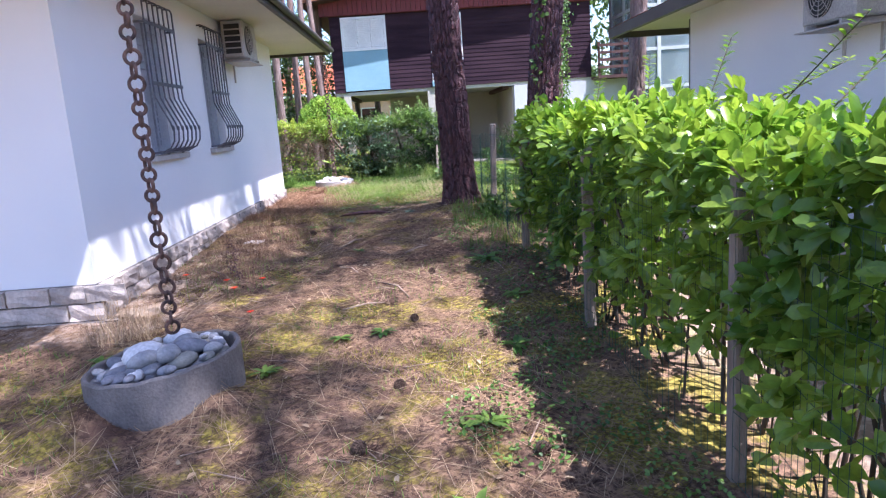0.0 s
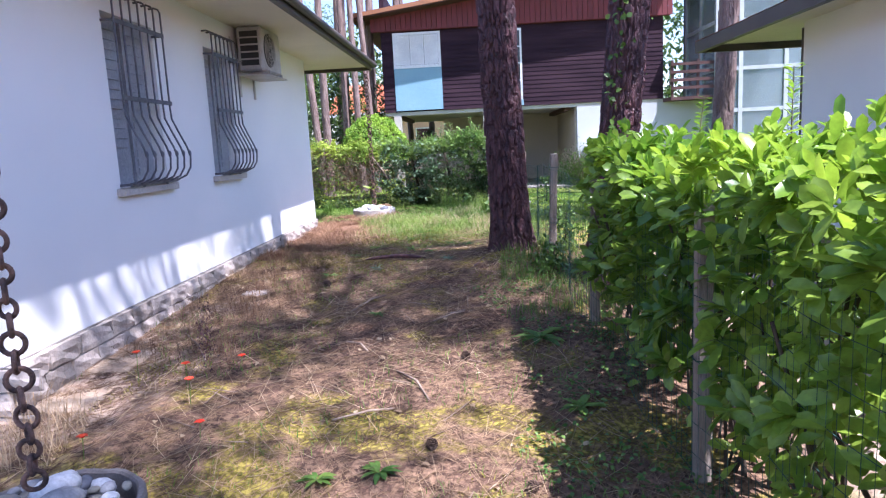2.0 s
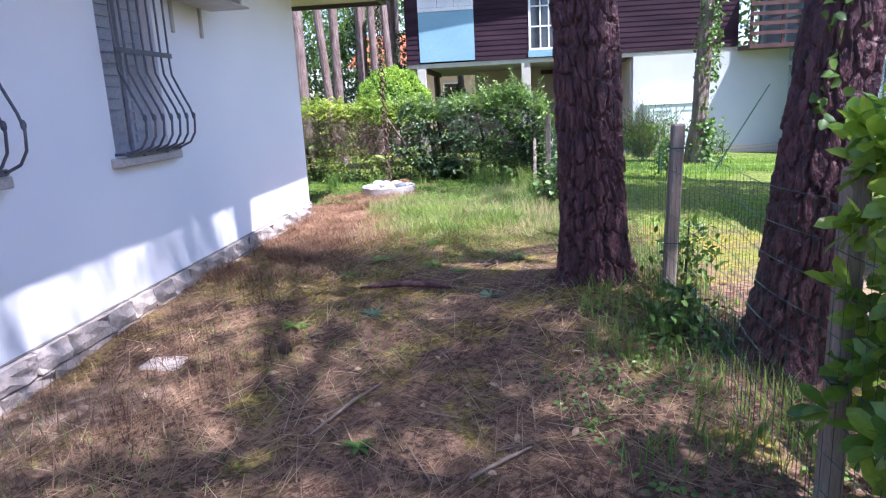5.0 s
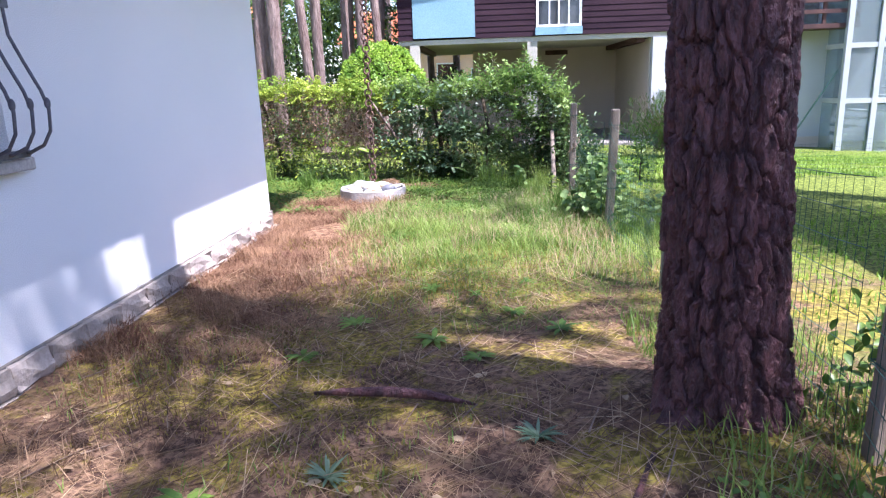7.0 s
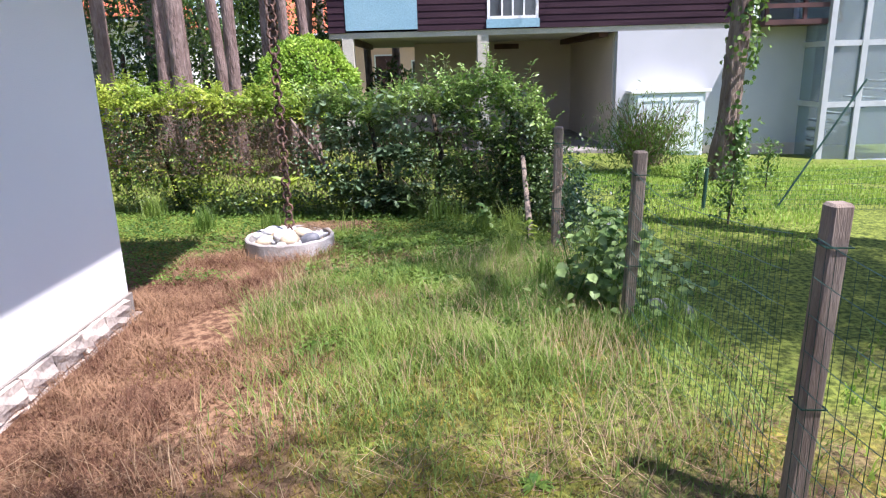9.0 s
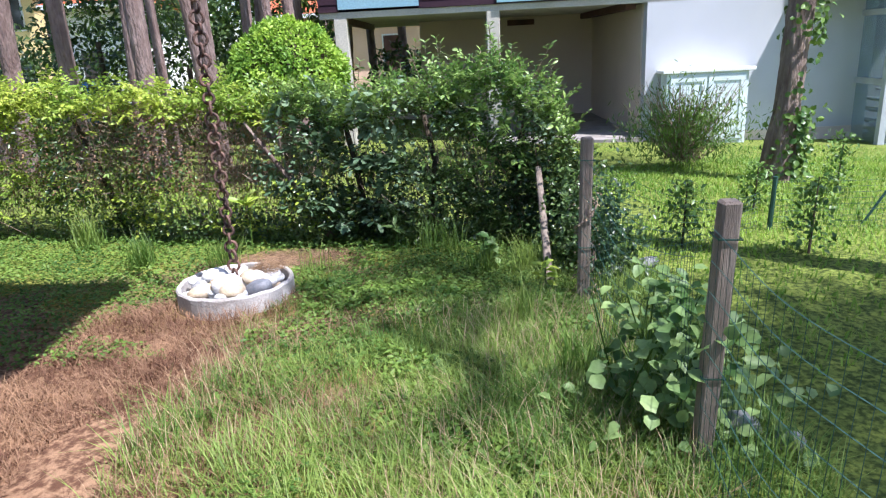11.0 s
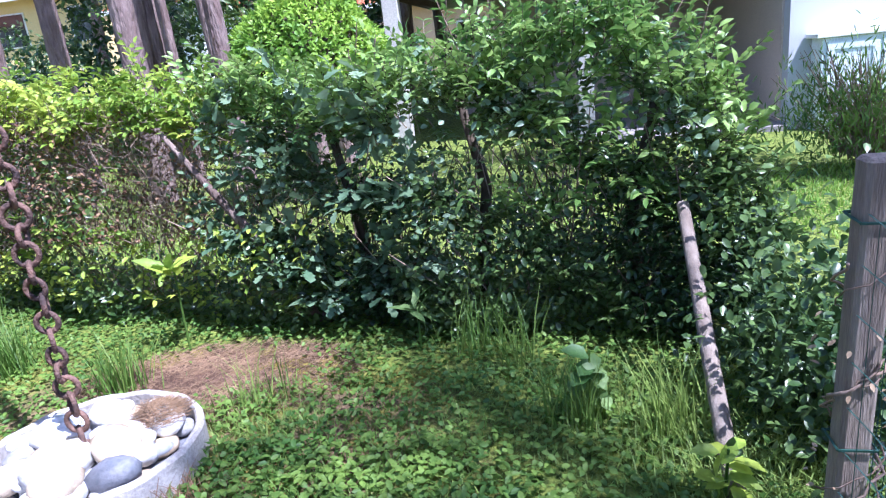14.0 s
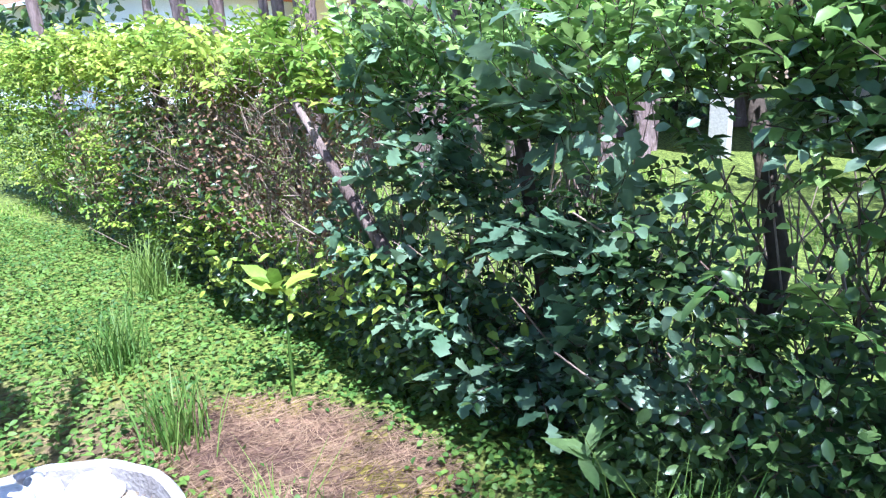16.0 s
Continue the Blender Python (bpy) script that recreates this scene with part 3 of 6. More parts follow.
# outdoor air-conditioning units
def ac_unit(loc, turn, label):
    """Back on the local x = 0 plane, 0.8 m wide along y."""
    e = thing("air_conditioner", (0, 0, 0), label, "air conditioner", "outdoor units")
    bm = boxes((0.06, 0.36, 0, 0.80, 0, 0.52), bevel=0.02)
    part("casing", bm, ACWHITE, e)
    for k in range(5):
        z = 0.06 + k * 0.085
        part("side_vent", boxes((0.10, 0.32, -0.006, 0.004, z, z + 0.065)), ACDARK, e, "black louvred side vent")
    bm = bmesh.new()
    bmesh.ops.create_cone(bm, segments=28, radius1=0.21, radius2=0.20, depth=0.014, cap_ends=True, matrix=Matrix.Translation((0.362, 0.30, 0.26)) @ Matrix.Rotation(math.pi / 2, 4, "Y"))
    fan = part("fan_opening", bm, ACDARK, e, "dark round fan opening")
    for r in (0.06, 0.10, 0.14, 0.18, 0.21):
        bm = bmesh.new()
        tube(bm, [(0.378, 0.30 + r * math.cos(a * 0.2618), 0.26 + r * math.sin(a * 0.2618)) for a in range(25)], 0.004, 4)
        part("guard_ring", bm, ACWHITE, fan)
    for k in range(8):
        bm = bmesh.new()
        c, s = math.cos(k * 0.785), math.sin(k * 0.785)
        tube(bm, [(0.378, 0.30 + 0.03 * c, 0.26 + 0.03 * s), (0.378, 0.30 + 0.215 * c, 0.26 + 0.215 * s)], 0.004, 4)
        part("guard_spoke", bm, ACWHITE, fan)
    for y in (0.12, 0.66):
        part("bracket", boxes((-0.01, 0.40, y, y + 0.035, -0.045, 0.0), (-0.01, 0.02, y, y + 0.035, -0.3, -0.045)), ACWHITE, e)
    part("drip_tray", boxes((0.05, 0.42, -0.02, 0.82, -0.06, -0.046)), ACWHITE, e)
    bm = bmesh.new()
    tube(bm, [(0.1, 0.02, 0.12), (0.08, -0.05, 0.1), (0.03, -0.08, 0.2), (0.0, -0.08, 0.4)], 0.014, 6)
    part("pipe", bm, ACWHITE, e)
    e.matrix_basis = Matrix.Translation(loc) @ Matrix.Rotation(turn, 4, "Z")


ac_unit((0.0, 11.95, 2.33), 0.0, "aged white outdoor air conditioner under the eaves")

# ---- rain chains and stone-filled rings ----
def chain(x, y, ztop, zbot, seed):
    g = thing("rain_chain", (x, y, zbot), "rusty iron rain chain hanging from the eaves", "chain", "rain chains")
    rr = random.Random(seed)
    z, k = ztop, 0
    while z > zbot:
        r = rr.uniform(0.046, 0.056)
        bm = bmesh.new()
        turn = (0.55 if k % 2 == 0 else -0.75) + 1.35 + rr.uniform(-0.3, 0.3)
        c = Vector((x + rr.uniform(-0.006, 0.006), y + rr.uniform(-0.006, 0.006), z - r))
        spin = Matrix.Rotation(turn, 3, "Z") @ Matrix.Rotation(rr.uniform(-0.22, 0.22), 3, "X")
        seg = 18
        rings = []
        for a in range(seg):
            t = 6.28319 * a / seg
            d = Vector((0, math.cos(t), math.sin(t)))
            rings.append([bm.verts.new(c + spin @ (d * (r - 0.011 + 0.011 * math.cos(g * 1.0472)) + Vector((0.0105 * math.sin(g * 1.0472), 0, 0)))) for g in range(6)])
        for a in range(seg):
            p, q2 = rings[a], rings[(a + 1) % seg]
            for m in range(6):
                bm.faces.new((p[m], p[(m + 1) % 6], q2[(m + 1) % 6], q2[m]))
        part("chain_link", bm, RUST, g, smooth=True)
        z -= 2 * r - 0.034
        k += 1


def river_stone(rr, size, material, at, turn):
    bm = bmesh.new()
    bmesh.ops.create_icosphere(bm, subdivisions=2, radius=1)
    o = Vector((rr.uniform(0, 50), rr.uniform(0, 50), rr.uniform(0, 50)))
    sx, sy, sz = size * rr.uniform(0.85, 1.25), size * rr.uniform(0.6, 0.9), size * rr.uniform(0.42, 0.62)
    for v in bm.verts:
        v.co *= 1 + 0.16 * noise.noise(v.co * 1.1 + o)
        v.co = Vector((v.co.x * sx, v.co.y * sy, v.co.z * sz))
    bm.transform(Matrix.Translation(at) @ Euler((rr.uniform(-0.3, 0.3), rr.uniform(-0.3, 0.3), turn)).to_matrix().to_4x4())
    return part("river_stone", bm, material, smooth=True)


def stone_ring(cx, cy, zb, zt, seed, mats, r, material, lab, layers, tilt=0.0):
    rr = random.Random(seed)
    w = 0.035
    bm = bmesh.new()
    prof = ((r, zb - 0.1), (r, zt - 0.012), (r - 0.01, zt), (r - w + 0.008, zt), (r - w, zt - 0.01), (r - w, zb - 0.1))
    seg = 48
    rows = [[bm.verts.new((cx + a * math.cos(6.28319 * k / seg), cy + a * math.sin(6.28319 * k / seg), z + 0.004 * math.sin(k * 1.7) + tilt * a * math.cos(6.28319 * k / seg))) for a, z in prof] for k in range(seg)]
    for k in range(seg):
        p, q2 = rows[k], rows[(k + 1) % seg]
        for m in range(len(prof) - 1):
            bm.faces.new((p[m], q2[m], q2[m + 1], p[m + 1]))
    ring = part("concrete_ring", bm, material, smooth=False)
    tagged(ring, lab, "well ring", "concrete rings")
    bm = bmesh.new()
    bmesh.ops.create_circle(bm, cap_ends=True, segments=32, radius=r - w, matrix=Matrix.Translation((cx, cy, zt - 0.10)))
    part("gravel_bed", bm, PEBBLE_D, ring, "dark gravel under the stones")
    put = []
    for layer, (n, s0, s1, dz, rad) in enumerate(layers):
        for _ in range(n * 14):
            if sum(1 for p in put if p[3] == layer) >= n:
                break
            a, d = rr.uniform(0, 6.283), rad * math.sqrt(rr.random())
            s = rr.uniform(s0, s1)
            x, y = cx + d * math.cos(a), cy + d * math.sin(a)
            if d + s > r - w + 0.01 and layer < 3:
                continue
            if all((p[0] - x) ** 2 + (p[1] - y) ** 2 > ((p[2] + s) * 0.72) ** 2 for p in put if p[3] == layer):
                put.append((x, y, s, layer))
                material = PEBBLE_W if layer == 2 and rr.random() < 0.6 else rr.choice(mats)
                ob = river_stone(rr, s, material, (x, y, zt + dz + tilt * (x - cx) + rr.uniform(-0.01, 0.01)), rr.uniform(0, 3.14))
                what = {PEBBLE_W: "white", PEBBLE_G: "grey", PEBBLE_D: "dark grey", PEBBLE_T: "tan", PEBBLE_O: "olive-grey"}[material]
                tagged(ob, "smooth rounded " + what + " river stone in the concrete ring", "stone", "river stones")


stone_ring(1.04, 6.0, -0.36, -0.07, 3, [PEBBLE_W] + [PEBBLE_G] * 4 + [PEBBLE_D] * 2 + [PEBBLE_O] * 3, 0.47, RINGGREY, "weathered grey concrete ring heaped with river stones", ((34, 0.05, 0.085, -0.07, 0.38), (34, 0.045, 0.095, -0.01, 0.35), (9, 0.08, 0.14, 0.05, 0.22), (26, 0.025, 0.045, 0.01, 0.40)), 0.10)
chain(1.10, 6.05, 2.86, 0.10, 1)
stone_ring(0.78, 17.27, -0.10, 0.09, 8, [PEBBLE_W] * 9 + [PEBBLE_G] * 2 + [PEBBLE_D] + [PEBBLE_T] * 3, 0.43, PALECONCRETE, "pale concrete ring filled with pale river stones", ((26, 0.06, 0.10, -0.07, 0.34), (26, 0.065, 0.125, -0.015, 0.31), (3, 0.09, 0.13, 0.02, 0.2), (10, 0.03, 0.05, 0.0, 0.36)))
chain(0.80, 17.22, 2.86, 0.14, 2)


# ---- pine trees ----
def pine_trunk(name, base, top, r0, r1, material, parent, around=120, along=300, depth=0.035, seed=1, plate=(0.056, 0.17)):
    """A trunk whose bark is cut into upright plates, with a flared foot."""
    R = np.random.RandomState(seed)
    b, t = np.array(base, float), np.array(top, float)
    H = t[2] - b[2]
    s = np.linspace(0, 1, along) ** 1.6
    th = np.linspace(0, 2 * np.pi, around, endpoint=False)
    S, TH = np.meshgrid(s, th, indexing="ij")
    Z = S * H
    rad = r0 + (r1 - r0) * S + r0 / 0.25 * (0.085 * np.exp(-Z / 0.3) + 0.16 * np.exp(-Z / 0.11) * (1 + 0.7 * np.sin(3 * TH + seed) + 0.3 * np.sin(5 * TH + 2)))
    rad = rad * (1 + 0.03 * np.sin(2 * TH + Z * 0.9 + seed))
    # irregular upright plates parted by deep furrows
    cell_u, cell_v = plate
    nu = max(6, int(round(2 * np.pi * r0 / cell_u)))
    nv = int(H / cell_v) + 6
    ju, jv, hh = R.uniform(0.34, 0.66, (nu, nv)), R.uniform(0.0, 1.0, (nu, nv)), R.rand(nu, nv)
    ta, tb = R.normal(0, 1, (nu, nv)), R.normal(0, 1, (nu, nv))
    U = TH / (2 * np.pi) * nu + 0.22 * np.sin(Z * 5.3 + 2 * np.sin(2 * TH + seed)) + 0.12 * np.sin(Z * 19 + 4 * np.sin(3 * TH + Z * 3)) + 0.06 * np.sin(Z * 47 + 6 * TH) + 0.05 * np.sin(Z * 103 + 11 * TH)
    W = Z / cell_v + 2 + 0.10 * np.sin(TH * 9 + Z * 11) + 0.07 * np.sin(TH * 37 + Z * 7) + 0.04 * np.sin(TH * 83)
    iu, iw = np.floor(U).astype(int), np.floor(W).astype(int)
    d1, d2 = np.full(U.shape, 9.0), np.full(U.shape, 9.0)
    own = np.zeros(U.shape, int)
    ou, ow = np.zeros(U.shape), np.zeros(U.shape)
    for a in (-1, 0, 1):
        for c in (-1, 0, 1):
            ku, kw = (iu + a) % nu, np.clip(iw + c, 0, nv - 1)
            du, dw = U - (iu + a + ju[ku, kw]), W - (iw + c + jv[ku, kw])
            d = np.sqrt(du * du + dw * dw)
            near = d < d1
            d2 = np.where(near, d1, np.minimum(d2, d))
            own, ou, ow = np.where(near, ku * nv + kw, own), np.where(near, du, ou), np.where(near, dw, ow)
            d1 = np.where(near, d, d1)
    hh, ta, tb = hh.ravel()[own], ta.ravel()[own], tb.ravel()[own]
    crack = np.clip((d2 - d1) * cell_u / (0.007 + 0.026 * np.abs(ou)), 0, 1)
    crack = crack * crack * (3 - 2 * crack)
    flake = np.sin(Z * 29 + 30 * hh + 2.5 * np.sin(ou * 6 + 9 * hh)) + np.sin(ou * 9 + Z * 13 + 40 * hh)
    face = 0.55 + 0.45 * hh + 0.34 * ta * ou + 0.16 * tb * ow + 0.06 * np.round(flake * 1.3)
    rad = rad + depth * (crack * face - 0.6 + R.normal(0, 0.03, U.shape))
    cx = b[0] + (t[0] - b[0]) * S + 0.05 * np.sin(S * 5 + seed)
    cy = b[1] + (t[1] - b[1]) * S
    V = np.stack([cx + rad * np.cos(TH), cy + rad * np.sin(TH), b[2] + Z], -1).reshape(-1, 3)
    i, j = np.meshgrid(np.arange(along - 1), np.arange(around), indexing="ij")
    q = i * around + j
    q2 = i * around + (j + 1) % around
    F = np.stack([q, q2, q2 + around, q + around], -1).reshape(-1, 4)
    return raw(name, V, F, material, parent)


def crown(parent, centre, spread, thick, clumps, seed, needle=0.28, per=120, material=PINE, root=None):
    """Flat clumps of needles carried by limbs."""
    R = np.random.RandomState(seed)
    c = np.array(centre, float)
    wide = spread if isinstance(spread, tuple) else (spread, spread)
    a, d = R.uniform(0, 6.283, clumps), np.sqrt(R.uniform(0.02, 1, clumps))
    C = c + np.stack([wide[0] * d * np.cos(a), wide[1] * d * np.sin(a), R.uniform(-thick, thick, clumps) + 0.6 * thick * (1 - d)], 1)
    k = clumps * per
    P = np.repeat(C, per, 0) + R.normal(0, 1, (k, 3)) * np.array([0.36, 0.36, 0.16])
    D = R.normal(0, 1, (k, 3)) + np.array([0, 0, 0.5])
    V, F = leaf_mesh(P, D, R.normal(0, 1, (k, 3)), needle * R.uniform(0.7, 1.2, k), 0.05, 0.1)
    raw("crown", V, F, material, parent, "open crown of green needles")
    n = min(clumps, 14)
    low = c - np.array([0, 0, thick + 1.6])
    V, F = twig_mesh(np.repeat(low[None], n, 0) + R.uniform(-0.1, 0.1, (n, 3)) + np.array([0, 0, 1.0]) * R.uniform(0, 1.6, (n, 1)), C[:n], 0.06)
    if root is not None:
        V, F = merge((V, F), twig_mesh(np.array([root], float), low[None] + np.array([[0, 0, 0.8]]), 0.06))
    raw("limb", V, F, BARKFAR, parent)


t1 = thing("pine_tree", (3.27, 11.1, 0.1), "tall pine with thick dark plated reddish bark", "tree", "garden pines")
pine_trunk("trunk", (3.27, 11.1, -0.05), (3.02, 11.0, 12.5), 0.208, 0.15, BARK, t1, 360, 1000, 0.042, 3)
crown(t1, (3.6, 9.2, 12.6), (1.7, 1.6), 1.1, 24, 11)
t2 = thing("pine_tree", (4.04, 10.0, 0.0), "leaning pine with dark plated bark behind the fence", "tree", "garden pines")
pine_trunk("trunk", (4.04, 10.0, -0.15), (5.06, 9.7, 11.5), 0.18, 0.12, BARK, t2, 220, 640, 0.034, 7)
T2TOP = (5.0, 9.72, 10.8)
crown(t2, (6.2, 6.15, 11.6), (2.4, 2.8), 1.2, 58, 12, root=T2TOP)
crown(t2, (9.1, 6.6, 11.9), (0.9, 0.8), 0.7, 6, 14, root=T2TOP)
crown(t2, (7.3, 9.2, 12.0), (1.9, 1.2), 0.9, 10, 13, root=T2TOP)
V, F = leaf_mesh(*(lambda R, z: (np.stack([4.13 + 0.08 * (z - 1.4) + R.normal(0, 0.05, 160), 9.80 + R.normal(0, 0.05, 160), z], 1), R.normal(0, 1, (160, 3)), R.normal(0, 1, (160, 3)) + np.array([0, -1, 0])))(np.random.RandomState(4), np.random.RandomState(5).uniform(1.2, 3.6, 160)), 0.06, 0.05)
raw("ivy_leaves", V, F, IVY, t2, "thin strand of climbing ivy")
# pines beyond the neighbouring house, whose crowns shade the garden
for x, y, cx, cy, wide, clumps, s in ((5.9, -0.8, 6.5, 0.5, (2.1, 2.7), 72, 21), (10.6, 12.9, 10.6, 11.9, (1.6, 1.3), 32, 23)):
    t = thing("pine_tree", (x, y, -0.6), "tall pine beside the neighbouring house", "tree", "garden pines")
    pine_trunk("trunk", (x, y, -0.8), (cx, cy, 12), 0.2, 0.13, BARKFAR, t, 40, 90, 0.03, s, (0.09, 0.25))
    if y > 10:
        crown(t, (7.5, 12.4, 12.2), (1.3, 1.2), 0.8, 3, 29, root=(10.6, 12.0, 11))
        crown(t, (7.4, 14.1, 12.2), (1.5, 0.9), 0.8, 4, 31, root=(10.6, 12.0, 11))
    crown(t, (cx, cy, 12), wide, 1.2, clumps, s)

t = thing("pine_tree", (7.2, 16.0, -0.4), "pine trunk standing behind the neighbouring house", "tree", "garden pines")
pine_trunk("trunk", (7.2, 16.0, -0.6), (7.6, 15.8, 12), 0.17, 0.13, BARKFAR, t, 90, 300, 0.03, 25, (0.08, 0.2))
crown(t, (10.9, 11.2, 12.4), (1.5, 1.2), 0.9, 12, 27, root=(7.58, 15.8, 11))

# ---- neighbouring house on the other side of the hedge ----
nb = thing("neighbour_house", (9.5, 5, -0.6), "pale plastered neighbouring house with dark eaves", "house")
part("wall", boxes((6.9, 7.2, -6, 12.2, -1.2, 2.6)), PLASTER, nb)
part("wall", boxes((7.2, 13, 11.9, 12.2, -1.2, 2.6)), PLASTER, nb)
part("soffit", boxes((6.28, 13.5, -7, 14.0, 2.56, 2.6)), CREAM, nb)
part("fascia", boxes((6.2, 6.28, -7, 14.05, 2.46, 2.62), (6.28, 13.5, 14.0, 14.06, 2.46, 2.62)), FASCIA, nb, "dark metal eaves edge")
bm = bmesh.new()
v = [bm.verts.new(p) for p in ((6.2, -7, 2.63), (6.2, 14.05, 2.63), (13.5, 14.05, 2.63), (13.5, -7, 2.63), (10, -7, 3.6), (10, 14.05, 3.6))]
for f in ((0, 1, 5, 4), (4, 5, 2, 3), (0, 4, 3), (1, 2, 5)):
    bm.faces.new([v[i] for i in f])
part("roof", bm, TILE, nb)
bm = bmesh.new()
tube(bm, [(6.98, 12.32, 2.5), (6.98, 12.32, -0.8)], 0.05, 8)
part("downpipe", bm, FASCIA, nb, "brown downpipe")
ac_unit((6.9, 8.62, 1.90), math.pi, "white outdoor air conditioner on the neighbouring wall")

# ---- fence: posts and wire ----
POSTS = [(4.12, 2.9, 0.96, 0.0, 0.0), (4.11, 4.8, 0.98, 0.0, 0.0), (3.915, 6.71, 1.0, 0.0, 0.0), (3.78, 8.82, 1.1, 0.01, 0.0), (3.67, 10.75, 1.17, 0.035, 0.0), (3.51, 12.97, 1.17, 0.035, 0.01), (3.455, 14.95, 1.11, 0.03, -0.02), (3.31, 16.78, 1.11, 0.01, -0.02)]
for i, (x, y, zt, lx, ly) in enumerate(POSTS):
    zb = float(gz(x, y)) - 0.15
    p = thing("fence_post", (x, y, zb), "weathered square fence post holding the wire mesh" if i != 7 else "weathered fence post wound with dry twigs", "fence post", "fence posts")
    bm = bmesh.new()
    box(bm, x - 0.037, x + 0.037, y - 0.037, y + 0.037, zb, zt, bevel=0.01, lean=(lx, ly))
    part("shaft", bm, POSTWOOD, p)
    for z in (zt - 0.14, zt - 0.72):
        bm = bmesh.new()
        cx, cy = x + lx * (z - zb), y + ly * (z - zb)
        tube(bm, [(cx - 0.045, cy - 0.044, z), (cx + 0.045, cy - 0.044, z - 0.004), (cx + 0.045, cy + 0.044, z), (cx - 0.045, cy + 0.044, z + 0.004), (cx - 0.045, cy - 0.044, z)], 0.004, 4)
        part("wire_tie", bm, WIRE, p)


def fence_panel(a, b, sag, seed):
    R = np.random.RandomState(seed)
    (x0, y0, zt0), (x1, y1, zt1) = a, b
    g = thing("wire_fence", ((x0 + x1) / 2, (y0 + y1) / 2, float(gz(x0, y0))), "green welded wire mesh between posts" if sag < 0.1 else "sagging green wire mesh between posts", "fence", "wire panels")
    n = int(math.hypot(x1 - x0, y1 - y0) / 0.055)
    u = np.linspace(0.02, 0.98, n)
    x, y = x0 + (x1 - x0) * u - 0.055, y0 + (y1 - y0) * u
    top = zt0 + (zt1 - zt0) * u - 0.1 - sag * np.sin(np.pi * u)
    bot = gz(x, y) + 0.02
    bulge = 0.03 * np.sin(u * 9 + seed)
    P = np.stack([x + bulge, y, bot], 1)
    Q = np.stack([x + bulge + sag * 0.4 * np.sin(np.pi * u), y, top], 1)
    for i in range(n):
        V, F = twig_mesh(P[i:i + 1], Q[i:i + 1], 0.0017)
        raw("stay_wire", V, F, WIRE, g)
    for k in range(9):
        f = k / 8
        L = P * (1 - f) + Q * f
        bm = tube(bmesh.new(), L.tolist(), 0.0019, 3)
        part("line_wire", bm, WIRE, g)


for k, (a, b) in enumerate(zip(POSTS, POSTS[1:])):
    fence_panel(a[:3], b[:3], (0.02, 0.02, 0.02, 0.03, 0.06, 0.10, 0.22)[k], k)
# the mesh turns off towards the lawn
fence_panel((3.45, 16.85, 1.05), (5.28, 18.38, 0.42), 0.2, 9)
for x, y, zt in ((5.3, 18.4, 0.45), (8.2, 18.4, 0.6)):
    bm = bmesh.new()
    tube(bm, [(x, y, float(gz(x, y)) - 0.1), (x + 0.02, y, zt)], 0.022, 8)
    tagged(part("fence_stake", bm, WIRE), "thin dark fence stake on the lawn", "stake", "stakes")
fence_panel((5.3, 18.4, 0.5), (8.2, 18.4, 0.6), 0.06, 10)
bm = bmesh.new()
tube(bm, [(3.12, 16.9, -0.08), (3.14, 17.3, 0.16), (3.18, 18.1, 0.68)], [0.034, 0.031, 0.026], 8)
tagged(part("leaning_stake", bm, POSTWOOD, smooth=True), "old wooden stake leaning against the hedge", "stake")
bm = bmesh.new()
tube(bm, [(6.13, 18.6, -0.3), (7.14, 18.6, 1.38)], 0.012, 6)
tagged(part("guy_wire", bm, WIRE), "slanting dark wire stay beside the fence", "wire")

# ---- laurel hedge along the fence ----
def clear_of_posts(P, r):
    keep = np.ones(len(P), bool)
    for x, y, *_ in POSTS:
        keep &= ~((np.abs(P[:, 1] - y) < r) & (P[:, 0] < x + 0.03))
    return P[keep]


def face_x(y):
    return np.interp(y, [p[1] for p in POSTS], [p[0] for p in POSTS])


hedge = thing("laurel_hedge", (4.5, 5.5, -0.5), "thick glossy laurel hedge grown through the fence", "hedge")
R = np.random.RandomState(21)
HY0, HY1 = 0.3, 8.8


def htop(x, y):
    return 1.0 + 0.16 * np.clip((y - 4) / 4, 0, 1) + 0.06 * np.sin(y * 2.3) + 0.05 * np.sin(y * 5.1 + x * 3) + 0.05 * np.clip(x - 4.1, 0, 0.6)


sets, newsets = [], []
n = 7600
y = R.uniform(HY0, HY1, n)
f = R.uniform(0, 1, n) ** 0.75
x = face_x(y) + 0.03 + R.exponential(0.09, n) + 0.08 * np.sin(y * 4.3 + f * 5 + np.sin(y * 1.7)) * np.sin(f * 7 + y * 2.1)
zb = gz(x, y)
z = zb + 0.04 + f * (htop(x, y) - zb - 0.05)
low = np.interp(y, [3.0, 5.5, 7.0], [0.52, 0.46, 0.28])
gaps = np.sin(y * 5.2 + 2 * np.sin(f * 5)) * np.sin(f * 8.5 + y * 2.7)
keep = ((f > low) & (R.uniform(0, 1, n) > 0.75 * (gaps > 0.45))) | (R.uniform(0, 1, n) < 0.20 + 0.20 * np.sin(y * 3.1 + 1.0))
P = clear_of_posts(np.stack([x, y, z], 1)[keep], 0.06)
k = len(P)
D = np.stack([-0.7 + R.normal(0, 0.5, k), R.normal(0, 0.8, k), R.normal(0.35, 0.55, k)], 1)
NN = np.stack([-0.8 + R.normal(0, 0.5, k), R.normal(0, 0.5, k), 0.7 + R.normal(0, 0.4, k)], 1)
sets.append(laurel_mesh(P, D, NN, R.uniform(0.085, 0.15, k), R.uniform(0.045, 0.07, k)))
